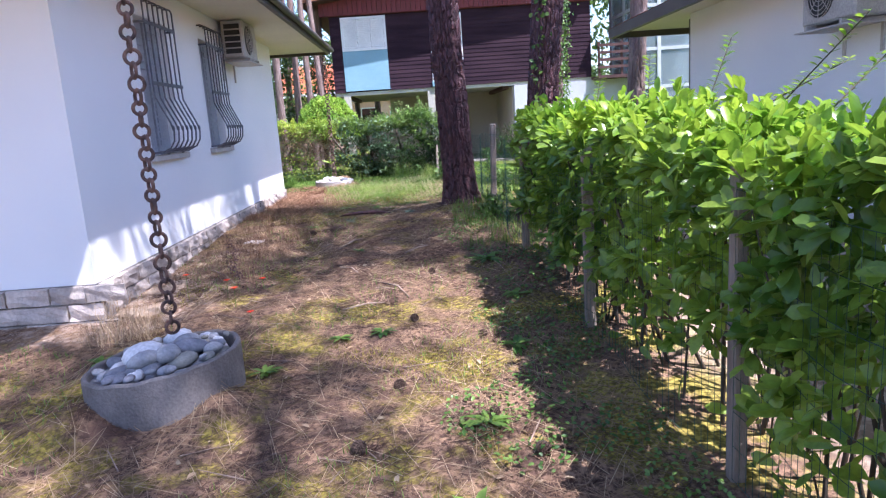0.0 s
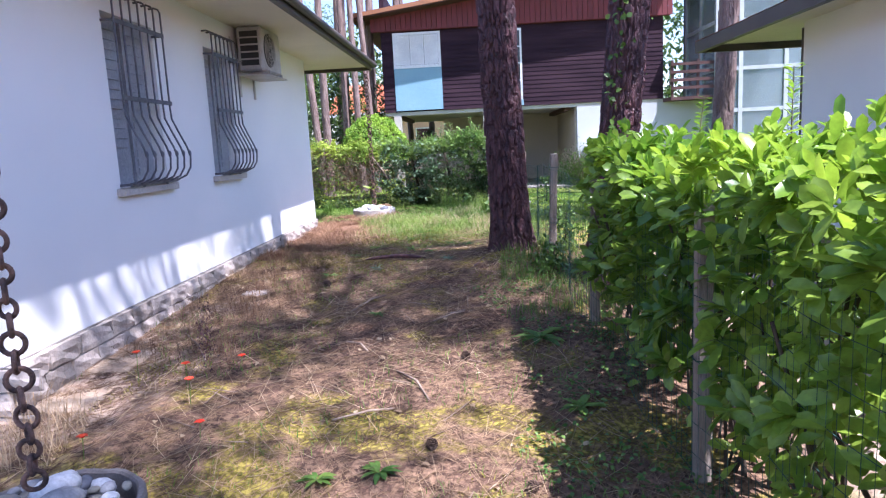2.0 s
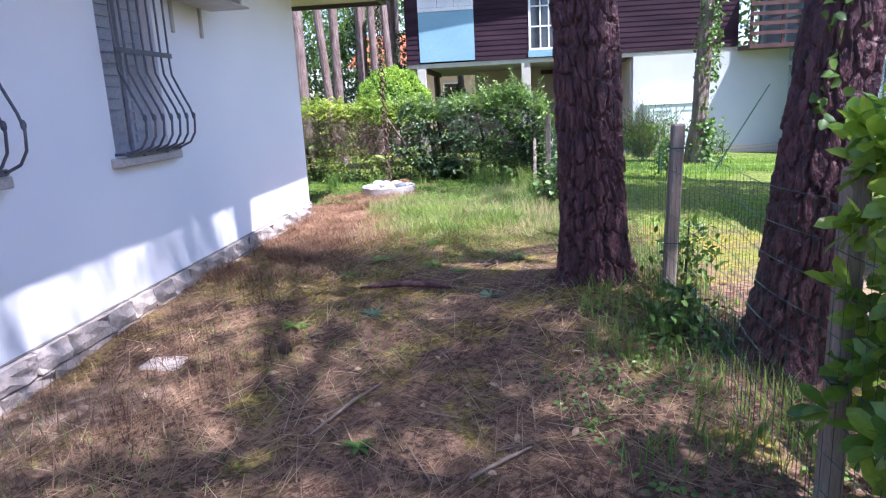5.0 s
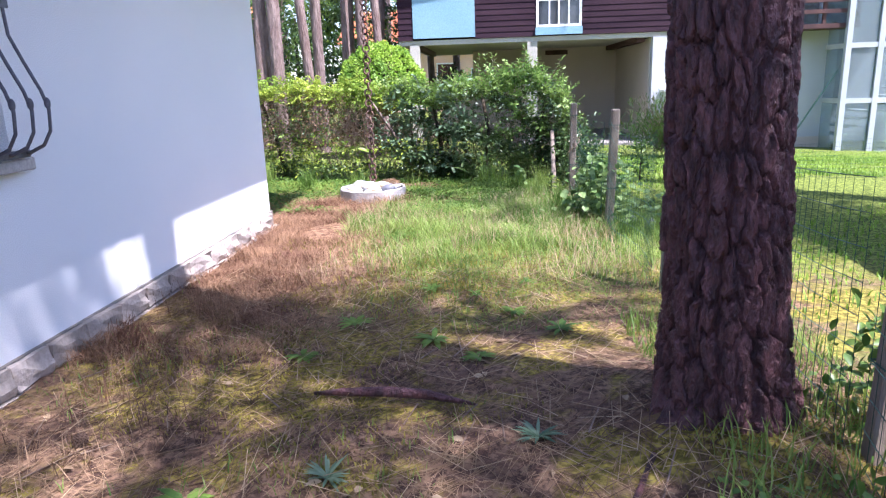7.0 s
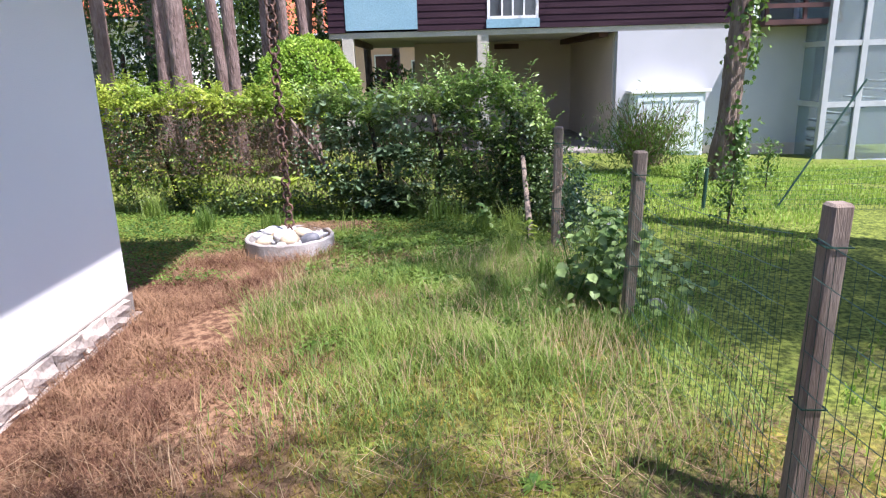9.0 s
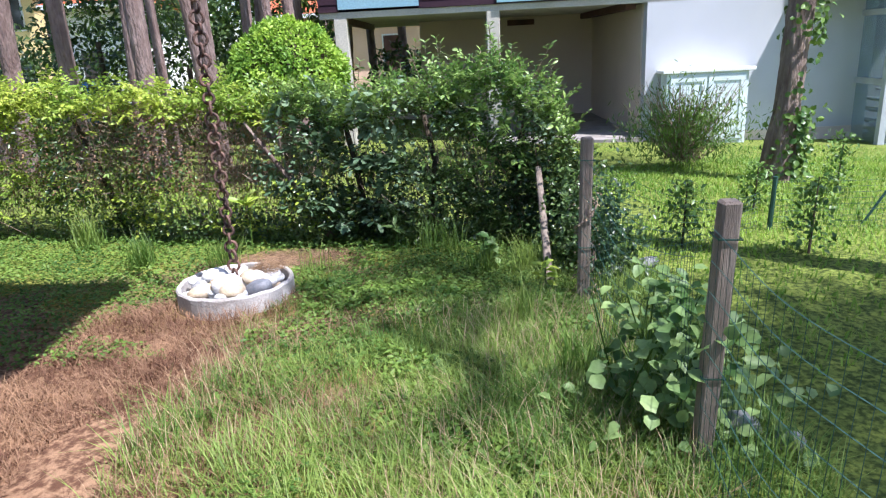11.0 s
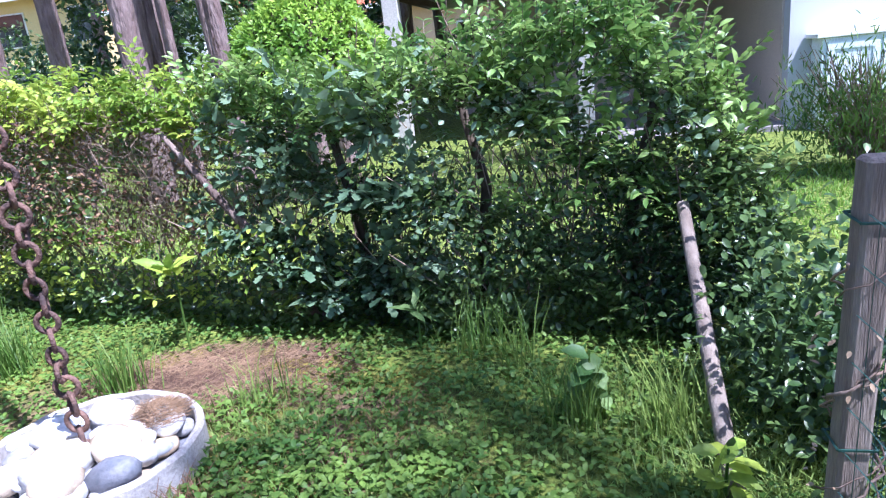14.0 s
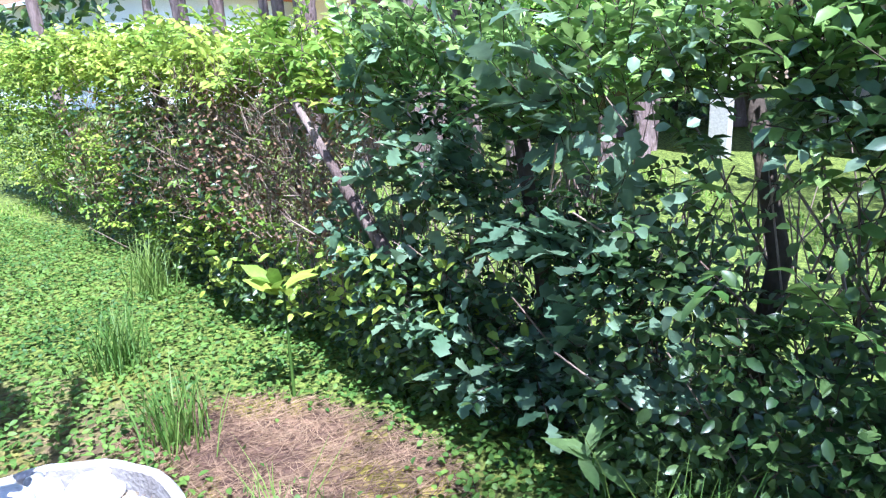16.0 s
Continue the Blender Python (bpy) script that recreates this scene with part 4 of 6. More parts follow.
# rosettes that push out of the face
n = 300
y = R.uniform(HY0 + 1.5, HY1, n)
x = face_x(y) + R.uniform(-0.10, 0.02, n)
zb = gz(x, y)
z = zb + R.uniform(0.3, 1.0, n) * (htop(x, y) - zb)
C = clear_of_posts(np.stack([x, y, z], 1), 0.12)
k = len(C) * 7
P = np.repeat(C, 7, 0) + R.normal(0, 0.012, (k, 3))
D = R.normal(0, 0.75, (k, 3)) + np.array([-0.7, 0, 0.25])
sets.append(laurel_mesh(P, D, R.normal(0, 0.3, (k, 3)) + np.array([-0.6, 0, 0.8]), R.uniform(0.09, 0.15, k), R.uniform(0.046, 0.07, k)))
# inner and rear foliage
n = 1500
y = R.uniform(HY0, HY1, n)
x = face_x(y) + R.uniform(0.1, 0.7, n)
zb = gz(x, y)
f = R.uniform(np.interp(y, [5, 7], [0.6, 0.35]), 1, n)
P = np.stack([x, y, zb + f * (htop(x, y) - zb)], 1)
sets.append(laurel_mesh(P, R.normal(0, 1, (n, 3)), R.normal(0, 0.6, (n, 3)) + np.array([0, 0, 1]), R.uniform(0.08, 0.12, n), R.uniform(0.036, 0.05, n)))
V, F = merge(*sets)
tagged(raw("leaves", V, F, LAUREL, hedge, "dark glossy laurel leaves", True), kind="stuff")
# young bright growth on the top and over the shoulder
n = 700
y = R.uniform(HY0, HY1 + 0.1, n)
x = face_x(y) - 0.03 + R.uniform(0, 1, n) ** 1.2 * 0.8
C = np.stack([x, y, htop(x, y) + R.normal(0.02, 0.045, n)], 1)
k = n * 8
P = np.repeat(C, 8, 0) + R.normal(0, 0.018, (k, 3))
D = R.normal(0, 0.7, (k, 3)) + np.array([-0.15, 0, 0.62])
newsets.append(laurel_mesh(P, D, R.normal(0, 0.35, (k, 3)) + np.array([0, 0, 1]), R.uniform(0.085, 0.145, k), R.uniform(0.042, 0.064, k)))
stems = []
for bx, by, dx, dy, hgt in ((4.7, 6.6, 0.25, 0.1, 0.55), (4.9, 5.6, 0.55, 0.2, 0.40), (4.85, 5.9, 0.4, -0.2, 0.5), (4.6, 7.4, 0.05, 0.1, 0.5), (4.9, 6.1, 0.7, 0.3, 0.25), (4.5, 8.6, 0.1, 0.2, 0.3)):
    b = np.array([[bx, by, htop(bx, by)]])
    q = b + np.array([[dx, dy, hgt]])
    stems.append(twig_mesh(b, q, 0.006))
    s = np.linspace(0.1, 1, 16)[:, None]
    P = np.repeat(b + (q - b) * s, 2, 0)
    D = R.normal(0, 0.25, (32, 3)) + np.array([[1, 0.3, 0.5], [-1, -0.3, 0.5]] * 16)
    newsets.append(laurel_mesh(P, D, R.normal(0, 0.2, (32, 3)) + np.array([0, 0, 1]), 0.07, 0.028))
V, F = merge(*newsets)
tagged(raw("young_leaves", V, F, LAUREL_NEW, hedge, "bright yellow-green young laurel leaves", True), kind="stuff")
n = 240
y = R.uniform(HY0, HY1, n)
x = face_x(y) + R.uniform(0.12, 0.7, n)
P = on_ground(x, y, -0.03)
Q = P + np.stack([R.normal(0, 0.15, n), R.normal(0, 0.2, n), R.uniform(0.7, 1.4, n)], 1)
V, F = merge(twig_mesh(P, Q, R.uniform(0.006, 0.018, n)), *stems)
tagged(raw("stem_mass", V, F, DARKTWIG, hedge), kind="stuff")

# ---- mixed hedge at the end of the garden ----
def hedge_y(x):
    return 18.75 - 0.215 * (x - 0.6)


far = thing("mixed_hedge", (-1, 19.2, -0.1), "overgrown mixed hedge with bare twiggy gaps", "hedge")
R = np.random.RandomState(31)


def ftop(x):
    return np.interp(x, [-9, -3, -1, 0.3, 1.0, 1.6, 2.0, 2.5, 2.95, 3.25, 3.45, 3.65], [1.55, 1.5, 1.42, 1.36, 1.30, 1.22, 1.28, 1.45, 1.42, 1.30, 1.1, 0.6]) + 0.04 * np.sin(x * 7)


def fill(n, x0, x1, f0, f1, size, wid, holes, shell=0.18, deep=0.8):
    x = R.uniform(x0, x1, n)
    f = R.uniform(f0, f1, n)
    u = np.minimum(R.exponential(shell, n), deep)
    wav = 0.5 + 0.5 * np.sin(x * 3.7 + f * 6 + 1.3 * np.sin(x * 1.9)) * np.sin(f * 9 + x * 2.3)
    keep = R.uniform(0, 1, n) > holes * (wav > 0.55)
    x, f, u = x[keep], f[keep], u[keep]
    yy = hedge_y(x) + u - 0.12 * np.sin(f * 3.1) + 0.07 * np.sin(x * 5)
    P = np.stack([x, yy, gz(x, yy) + f * (ftop(x) - gz(x, yy))], 1)
    k = len(P)
    D = np.stack([R.normal(0, 0.8, k), -0.5 + R.normal(0, 0.6, k), R.normal(0.1, 0.6, k)], 1)
    NN = np.stack([R.normal(0, 0.5, k), -0.6 + R.normal(0, 0.5, k), 0.8 + R.normal(0, 0.4, k)], 1)
    return leaf_mesh(P, D, NN, size * R.uniform(0.7, 1.25, k), wid * R.uniform(0.8, 1.2, k))


def sprays(n, x0, x1, f0, f1, size, wid, per, long, holes, shell=0.12, rise=0.5, lobed=False):
    """Short shoots with leaves set along them."""
    x, f = R.uniform(x0, x1, n), R.uniform(f0, f1, n)
    wav = 0.5 + 0.5 * np.sin(x * 3.7 + f * 6 + 1.3 * np.sin(x * 1.9)) * np.sin(f * 9 + x * 2.3)
    keep = R.uniform(0, 1, n) > holes * (wav > 0.55)
    x, f = x[keep], f[keep]
    n = len(x)
    y = hedge_y(x) + np.minimum(R.exponential(shell, n), 0.7)
    B = np.stack([x, y, gz(x, y) + f * (ftop(x) - gz(x, y))], 1)
    D = unit(np.stack([R.normal(0, 0.7, n), R.normal(-0.5, 0.45, n), rise + R.normal(0, 0.45, n)], 1))
    L = long * R.uniform(0.5, 1.3, n)[:, None]
    S = unit(np.cross(D, np.array([[0, 0, 1.0]]) + R.normal(0, 0.3, (n, 3))))
    U = np.cross(S, D)
    sets = [twig_mesh(B, B + D * L, 0.0022)]
    P, A, NN = [], [], []
    for k in range(per):
        side = 1 if k % 2 else -1
        P.append(B + D * L * (0.15 + 0.85 * k / (per - 1)))
        A.append(D * 0.55 + S * side * (1.0 if k < per - 1 else 0.1) + R.normal(0, 0.22, (n, 3)))
        NN.append(U + R.normal(0, 0.3, (n, 3)))
    k = n * per
    P, A, NN = np.concatenate(P), np.concatenate(A), np.concatenate(NN)
    sl, sw = size * R.uniform(0.65, 1.25, k), wid * R.uniform(0.8, 1.2, k)
    return (lobed_mesh(P, A, NN, sl, sw) if lobed else leaf_mesh(P, A, NN, sl, sw, 0.22, 0.2)), sets[0]


SHOOTS = []


def spray_leaves(*args, **kw):
    a, b = sprays(*args, **kw)
    SHOOTS.append(b)
    return a


V, F = merge(spray_leaves(1500, 1.0, 3.6, 0.05, 0.88, 0.047, 0.022, 10, 0.16, 0.85), fill(3800, 1.0, 3.58, 0.0, 0.32, 0.045, 0.024, 0.2, 0.35), fill(4800, 1.1, 3.58, 0.05, 0.85, 0.038, 0.019, 0.9, 0.3), fill(4200, 1.7, 3.6, 0.0, 0.62, 0.05, 0.028, 0.75, 0.4), fill(1500, -1.2, 3.6, 0.0, 0.14, 0.055, 0.03, 0.1, 0.35), fill(2300, -1.7, -0.6, 0.05, 0.85, 0.045, 0.023, 0.6), fill(1700, -0.6, 1.3, 0.05, 0.8, 0.045, 0.023, 0.95), fill(1500, -1.2, 1.3, 0.0, 0.2, 0.05, 0.028, 0.3, 0.3), fill(2600, -9, -1.2, 0.0, 0.8, 0.05, 0.026, 0.7))
tagged(raw("dark_leaves", V, F, DARKLEAF, far, "small dark glossy leaves", True), kind="stuff")
V, F = merge(spray_leaves(210, 0.75, 1.95, 0.15, 1.05, 0.09, 0.07, 7, 0.19, 0.6, 0.06, lobed=True), fill(1500, 0.5, 2.2, 0.2, 1.04, 0.045, 0.03, 0.8, 0.12), fill(700, 2.3, 3.3, 0.7, 1.05, 0.05, 0.03, 0.3, 0.2))
tagged(raw("blue_green_leaves", V, F, BLUELEAF, far, "broad lobed blue-green leaves", True), kind="stuff")
sets = [spray_leaves(1300, -7, 0.8, 0.84, 1.04, 0.06, 0.03, 10, 0.22, 0.1, 0.25, rise=0.15), fill(2400, -9, 0.7, 0.88, 1.03, 0.05, 0.03, 0.1, 0.3), spray_leaves(1000, -7, -1.5, 0.15, 0.95, 0.05, 0.027, 8, 0.17, 0.8, 0.06, rise=0.1), spray_leaves(160, -1.5, 0.5, 0.1, 0.9, 0.05, 0.027, 8, 0.17, 0.8, 0.06, rise=0.1), fill(500, -1.0, 1.6, 0.1, 0.5, 0.06, 0.03, 0.5, 0.08)]
sprigs = []
fresh = [spray_leaves(560, 0.7, 3.5, 0.82, 1.06, 0.055, 0.026, 10, 0.19, 0.1, 0.2, rise=0.9), spray_leaves(170, 2.2, 3.5, 0.4, 1.0, 0.07, 0.032, 8, 0.18, 0.3, 0.05)]
for i in range(26):
    bx = R.uniform(1.5, 3.4)
    by = hedge_y(bx) + R.uniform(0.05, 0.5)
    b = np.array([[bx, by, ftop(bx) - 0.1]])
    q = b + np.array([[R.normal(0, 0.08), R.normal(0, 0.08), R.uniform(0.2, 0.52)]])
    sprigs.append(twig_mesh(b, q, 0.005))
    s = np.linspace(0.15, 1, 9)[:, None]
    P = np.repeat(b + (q - b) * s, 2, 0)
    D = R.normal(0, 0.4, (18, 3)) + np.array([[0.9, 0, 0.45], [-0.9, 0, 0.45]] * 9)
    fresh.append(leaf_mesh(P, D, R.normal(0, 0.3, (18, 3)) + np.array([0, 0, 1]), 0.06, 0.024))
V, F = merge(*fresh)
tagged(raw("fresh_leaves", V, F, FRESHLEAF, far, "mid-green young leaves and upright sprigs", True), kind="stuff")
V, F = merge(*sets)
tagged(raw("bright_leaves", V, F, LIME, far, "bright yellow-green young leaves", True), kind="stuff")
V, F = merge(fill(2400, -1.3, 0.75, 0.35, 0.9, 0.032, 0.016, 0.3, 0.14), fill(900, -3.0, -1.3, 0.3, 0.8, 0.032, 0.016, 0.6, 0.14))
tagged(raw("dry_leaves", V, F, RUSSET, far, "withered brown leaves in the bare gaps", True), kind="stuff")
n = 1500
x = R.uniform(-5, 3.4, n)
y = hedge_y(x) + R.uniform(0.05, 0.7, n)
P = on_ground(x, y, 0.0) + np.stack([0 * x, 0 * x, R.uniform(0, 0.7, n)], 1)
Q = P + np.stack([R.normal(0, 0.16, n), R.normal(0, 0.12, n), R.uniform(0.15, 0.55, n)], 1)
a = merge(twig_mesh(P, Q, R.uniform(0.002, 0.006, n)), *sprigs)
n = 4200
x = R.normal(-0.35, 0.75, n)
y = hedge_y(x) + R.uniform(-0.10, 0.3, n)
P = np.stack([x, y, R.uniform(0.45, 1.25, n)], 1)
Q = P + np.stack([R.normal(0, 0.05, n), R.normal(-0.02, 0.04, n), R.normal(0.05, 0.06, n)], 1)
V, F = merge(a, twig_mesh(P, Q, R.uniform(0.001, 0.003, n)))
tagged(raw("twig_mass", V, F, TWIG, far, "pale bare brown twigs"), kind="stuff")
V, F = merge(*SHOOTS)
tagged(raw("shoot_mass", V, F, DARKTWIG, far, "thin dark leafy shoots"), kind="stuff")
for i, pts in enumerate((((1.30, 18.72, -0.1), (1.0, 18.63, 0.5), (0.80, 18.58, 0.82), (0.60, 18.56, 1.14)), ((1.62, 18.75, -0.1), (1.58, 18.7, 0.5), (1.48, 18.7, 1.1)), ((3.05, 18.4, -0.1), (3.0, 18.35, 0.6), (3.1, 18.3, 1.1)), ((-1.0, 19.3, -0.1), (-1.1, 19.2, 0.6), (-1.3, 19.2, 1.2)), ((2.2, 18.7, -0.1), (2.3, 18.65, 0.7), (2.2, 18.6, 1.2)))):
    bm = bmesh.new()
    tube(bm, pts, [0.038, 0.03, 0.022, 0.012][:len(pts)], 8)
    part("branch", bm, PALEBARK if i == 0 else DARKTWIG, far, smooth=True)

# clipped round bush behind the hedge
ball = thing("round_bush", (-0.12, 22.9, 0), "clipped bright green dome-shaped bush", "bush")
R = np.random.RandomState(41)
n = 13000
d = unit(R.normal(0, 1, (n, 3)))
d[:, 2] = np.abs(d[:, 2]) * 1.25 - 0.55
r = 0.95 * (1 - R.exponential(0.07, n) + 0.05 * R.rand(n) ** 4) * (1 + 0.06 * np.sin(d[:, 0] * 9 + 2 * d[:, 1]) * np.sin(d[:, 2] * 8 + 1) + 0.035 * np.sin(d[:, 0] * 23 + d[:, 2] * 17))
P = np.array([0.0, 22.9, 1.5]) + d * r[:, None] * np.array([1, 1, 1.05])
V, F = leaf_mesh(P, d + R.normal(0, 0.7, (n, 3)), d + R.normal(0, 0.4, (n, 3)) + np.array([0, 0, 0.4]), 0.075, 0.035)
tagged(raw("leaves", V, F, BALLLEAF, ball, smooth=True), kind="stuff")
bm = bmesh.new()
tube(bm, [(-0.12, 22.9, -0.2), (-0.1, 22.9, 1.6)], 0.07, 8)
part("stem", bm, DARKTWIG, ball)
bm = bmesh.new()
bmesh.ops.create_icosphere(bm, subdivisions=3, radius=0.7, matrix=Matrix.Translation((0.0, 22.9, 1.42)))
part("inner_core", bm, DARKTWIG, ball)

# rosemary-like bush and lawn saplings
R = np.random.RandomState(43)
bush = thing("twiggy_bush", (5.9, 22.6, -0.15), "straggly grey-brown twiggy bush on the lawn", "bush")
n = 240
P = np.array([5.9, 22.6, -0.1]) + R.normal(0, 0.12, (n, 3)) * np.array([1, 1, 0.2])
Q = P + np.stack([R.normal(0, 0.38, n), R.normal(0, 0.3, n), R.uniform(0.35, 1.15, n)], 1)
V, F = twig_mesh(P, Q, 0.006)
tagged(raw("twig_mass", V, F, TWIG, bush), kind="stuff")
n = 3800
P = np.array([5.9, 22.55, 0.32]) + R.normal(0, 1, (n, 3)) * np.array([0.40, 0.30, 0.26])
V, F = leaf_mesh(P, R.normal(0, 0.5, (n, 3)) + np.array([0, 0, 0.8]), R.normal(0, 1, (n, 3)), 0.10, 0.018)
raw("leaves", V, F, CLOVER, bush)
for x, y, h, lab in ((5.25, 17.6, 0.62, "thin leafy sapling standing on the lawn"), (5.55, 19.3, 0.5, "small dark sapling beside the fence stake"), (8.9, 18.8, 0.6, "small bush on the lawn"), (4.35, 17.9, 0.55, "young shrub beside the sagging fence"), (6.9, 20.2, 0.7, "young ivy-hung shrub beside the tree"), (3.62, 10.25, 0.28, "leafy weed clump at the foot of the fence"), (3.84, 11.0, 0.42, "climbing weed against the wire mesh")):
    s = thing("sapling", (x, y, float(gz(x, y))), lab, "sapling", "saplings")
    z0 = float(gz(x, y))
    n = 260
    u = R.uniform(0.1, 1, n)
    P = np.stack([x + R.normal(0, 0.11, n) * (1.1 - 0.6 * u), y + R.normal(0, 0.11, n), z0 + u * h], 1)
    V, F = leaf_mesh(P, R.normal(0, 0.8, (n, 3)) + np.array([0, 0, 0.3]), R.normal(0, 0.4, (n, 3)) + np.array([0, 0, 1]), 0.06, 0.032)
    raw("leaves", V, F, IVY, s)
    bm = bmesh.new()
    tube(bm, [(x, y, z0 - 0.05), (x + 0.02, y, z0 + h)], [0.012, 0.005], 6)
    part("stem", bm, DARKTWIG, s)

# ivy-clad tree on the lawn
iv = thing("ivy_tree", (6.8, 21.2, -0.2), "brown-barked tree trunk wrapped in climbing ivy", "tree")
bm = bmesh.new()
tube(bm, [(6.50, 21.2, -0.3), (6.56, 21.2, 0.3), (6.68, 21.2, 0.9), (6.80, 21.2, 1.5)], [0.10, 0.085, 0.075, 0.05], 10)
part("side_stem", bm, PALEBARK, iv, smooth=True)
pine_trunk("trunk", (6.74, 21.2, -0.4), (7.0, 21.2, 9), 0.165, 0.11, PALEBARK, iv, 60, 160, 0.02, 17, (0.07, 0.3))
n = 2600
z = 0.75 + 7.5 * R.uniform(0, 1, n) ** 0.9
a = R.uniform(0, 6.283, n)
r = 0.15 + R.exponential(0.05, n)
z[:500] = R.uniform(-0.15, 0.75, 500)
P = np.stack([6.8 + 0.3 * (z + 0.3) / 9.3 + r * np.cos(a), 21.2 + r * np.sin(a), z], 1)
keep = (z > 1.5) | (z < 0.75) | (R.uniform(0, 1, n) < 0.25)
V, F = leaf_mesh(P[keep], R.normal(0, 0.7, (n, 3))[keep] + np.array([0, -0.3, -0.5]), np.stack([np.cos(a), np.sin(a), 0.3 + 0 * a], 1)[keep], 0.085, 0.075)
raw("ivy_leaves", V, F, IVY, iv, "climbing ivy leaves")
crown(iv, (7.6, 21.2, 9.5), 2.2, 1.0, 26, 44)

# ---- dark timber house on pillars ----
CY, CZ = 26.0, 2.42
ch = thing("timber_house", (5, 30, -0.2), "dark-stained timber house raised on pillars with open carport", "house")
bm = bmesh.new()
WX = ((0.38, 1.92, 2.46, 4.92), (3.42, 4.52, 2.62, 4.86))     # openings in the front: x0, x1, z0, z1


def clad(x0, x1, z0, z1):
    z = z0
    while z < z1 - 0.01:
        top = min(z + 0.135, z1)
        v = [bm.verts.new(p) for p in ((x0, CY - 0.013, z), (x1, CY - 0.013, z), (x1, CY, top), (x0, CY, top), (x0, CY + 0.02, z), (x1, CY + 0.02, z))]
        bm.faces.new(v[:4])
        bm.faces.new((v[0], v[4], v[5], v[1]))
        z += 0.135


for r in ((0.0, 0.38, CZ, 5.0), (1.92, 3.42, CZ, 5.0), (0.38, 1.92, 4.92, 5.0), (3.42, 4.52, CZ, 2.62), (3.42, 4.52, 4.86, 5.0), (4.52, 9.0, CZ, 5.0)):
    clad(*r)
part("board_cladding", bm, SIDING, ch, "dark purple-brown horizontal boards")
part("wall", boxes((0.0, 0.15, CY + 0.025, 34, CZ, 6.2), (8.85, 9.0, CY + 0.025, 34, CZ, 6.2), (0.15, 8.85, 33.8, 34, CZ, 6.2), (0.15, 0.38, CY + 0.025, CY + 0.15, CZ, 5), (1.92, 3.42, CY + 0.025, CY + 0.15, CZ, 5), (4.52, 8.85, CY + 0.025, CY + 0.15, CZ, 5), (3.42, 4.52, CY + 0.025, CY + 0.15, CZ, 2.62)), SIDING, ch)
bm = bmesh.new()
k = -0.3
while k < 9.2:
    zt = 5.38 + 0.125 * (k + 0.8)
    part("gable_board", boxes((k, k + 0.155, CY - 0.14, CY - 0.10, 4.98, min(zt, 6.6)), bevel=0.004), REDBOARD, ch, "red-brown upright gable board")
    k += 0.165
part("gable_ledge", boxes((-0.3, 9.2, CY - 0.10, CY + 0.02, 4.97, 5.01)), REDBOARD, ch)
bm = bmesh.new()
v = [bm.verts.new(p) for p in ((-0.85, CY - 0.7, 5.30), (9.5, CY - 0.7, 6.60), (9.5, 35, 6.60), (-0.85, 35, 5.30), (-0.85, CY - 0.7, 5.44), (9.5, CY - 0.7, 6.74), (9.5, 35, 6.74), (-0.85, 35, 5.44))]
for f in ((0, 1, 2, 3), (4, 7, 6, 5), (0, 4, 5, 1), (0, 3, 7, 4), (1, 5, 6, 2)):
    bm.faces.new([v[i] for i in f])
part("roof", bm, DARKWOOD, ch)
bm = bmesh.new()
v = [bm.verts.new(p) for p in ((-0.88, CY - 0.74, 5.33), (9.5, CY - 0.74, 6.63), (9.5, CY - 0.705, 6.63), (-0.88, CY - 0.705, 5.33), (-0.88, CY - 0.74, 5.46), (9.5, CY - 0.74, 6.76), (9.5, CY - 0.705, 6.76), (-0.88, CY - 0.705, 5.46))]
for f in ((0, 1, 2, 3), (4, 7, 6, 5), (0, 4, 5, 1), (2, 6, 7, 3), (0, 3, 7, 4), (1, 5, 6, 2)):
    bm.faces.new([v[i] for i in f])
part("barge_board", bm, ROOFEDGE, ch, "orange-brown roof edge board")
part("blue_panel", boxes((0.38, 1.92, CY - 0.03, CY + 0.03, 2.46, 3.80)), BLUE, ch, "pale blue painted panel")
w = part("window", boxes((0.38, 1.92, CY - 0.05, CY + 0.03, 3.804, 3.90), (0.38, 0.46, CY - 0.04, CY + 0.03, 3.904, 4.92), (1.84, 1.92, CY - 0.04, CY + 0.03, 3.904, 4.92), (0.46, 1.84, CY - 0.04, CY + 0.03, 4.84, 4.92)), WHITEPAINT, ch, "white window with closed shutters")
for i in range(3):
    a = 0.465 + i * 0.46
    bm = boxes((a, a + 0.06, CY - 0.03, CY + 0.0, 3.91, 4.83), (a + 0.395, a + 0.45, CY - 0.03, CY, 3.91, 4.83), (a + 0.06, a + 0.395, CY - 0.03, CY, 3.91, 3.98), (a + 0.06, a + 0.395, CY - 0.03, CY, 4.76, 4.83), (a + 0.06, a + 0.395, CY + 0.004, CY + 0.01, 3.98, 4.76))
    for s in range(12):
        z = 4.0 + s * 0.063
        box(bm, a + 0.06, a + 0.395, CY - 0.024, CY - 0.002, z, z + 0.036)
    part("louvre_shutter", bm, WHITEPAINT, w)
w = part("window", boxes((3.42, 3.48, CY - 0.03, CY + 0.04, 2.62, 4.86), (4.46, 4.52, CY - 0.03, CY + 0.04, 2.62, 4.86), (3.48, 4.46, CY - 0.03, CY + 0.04, 4.80, 4.86), (3.48, 4.46, CY - 0.05, CY + 0.04, 2.62, 2.68)), WHITEPAINT, ch, "tall white framed window")
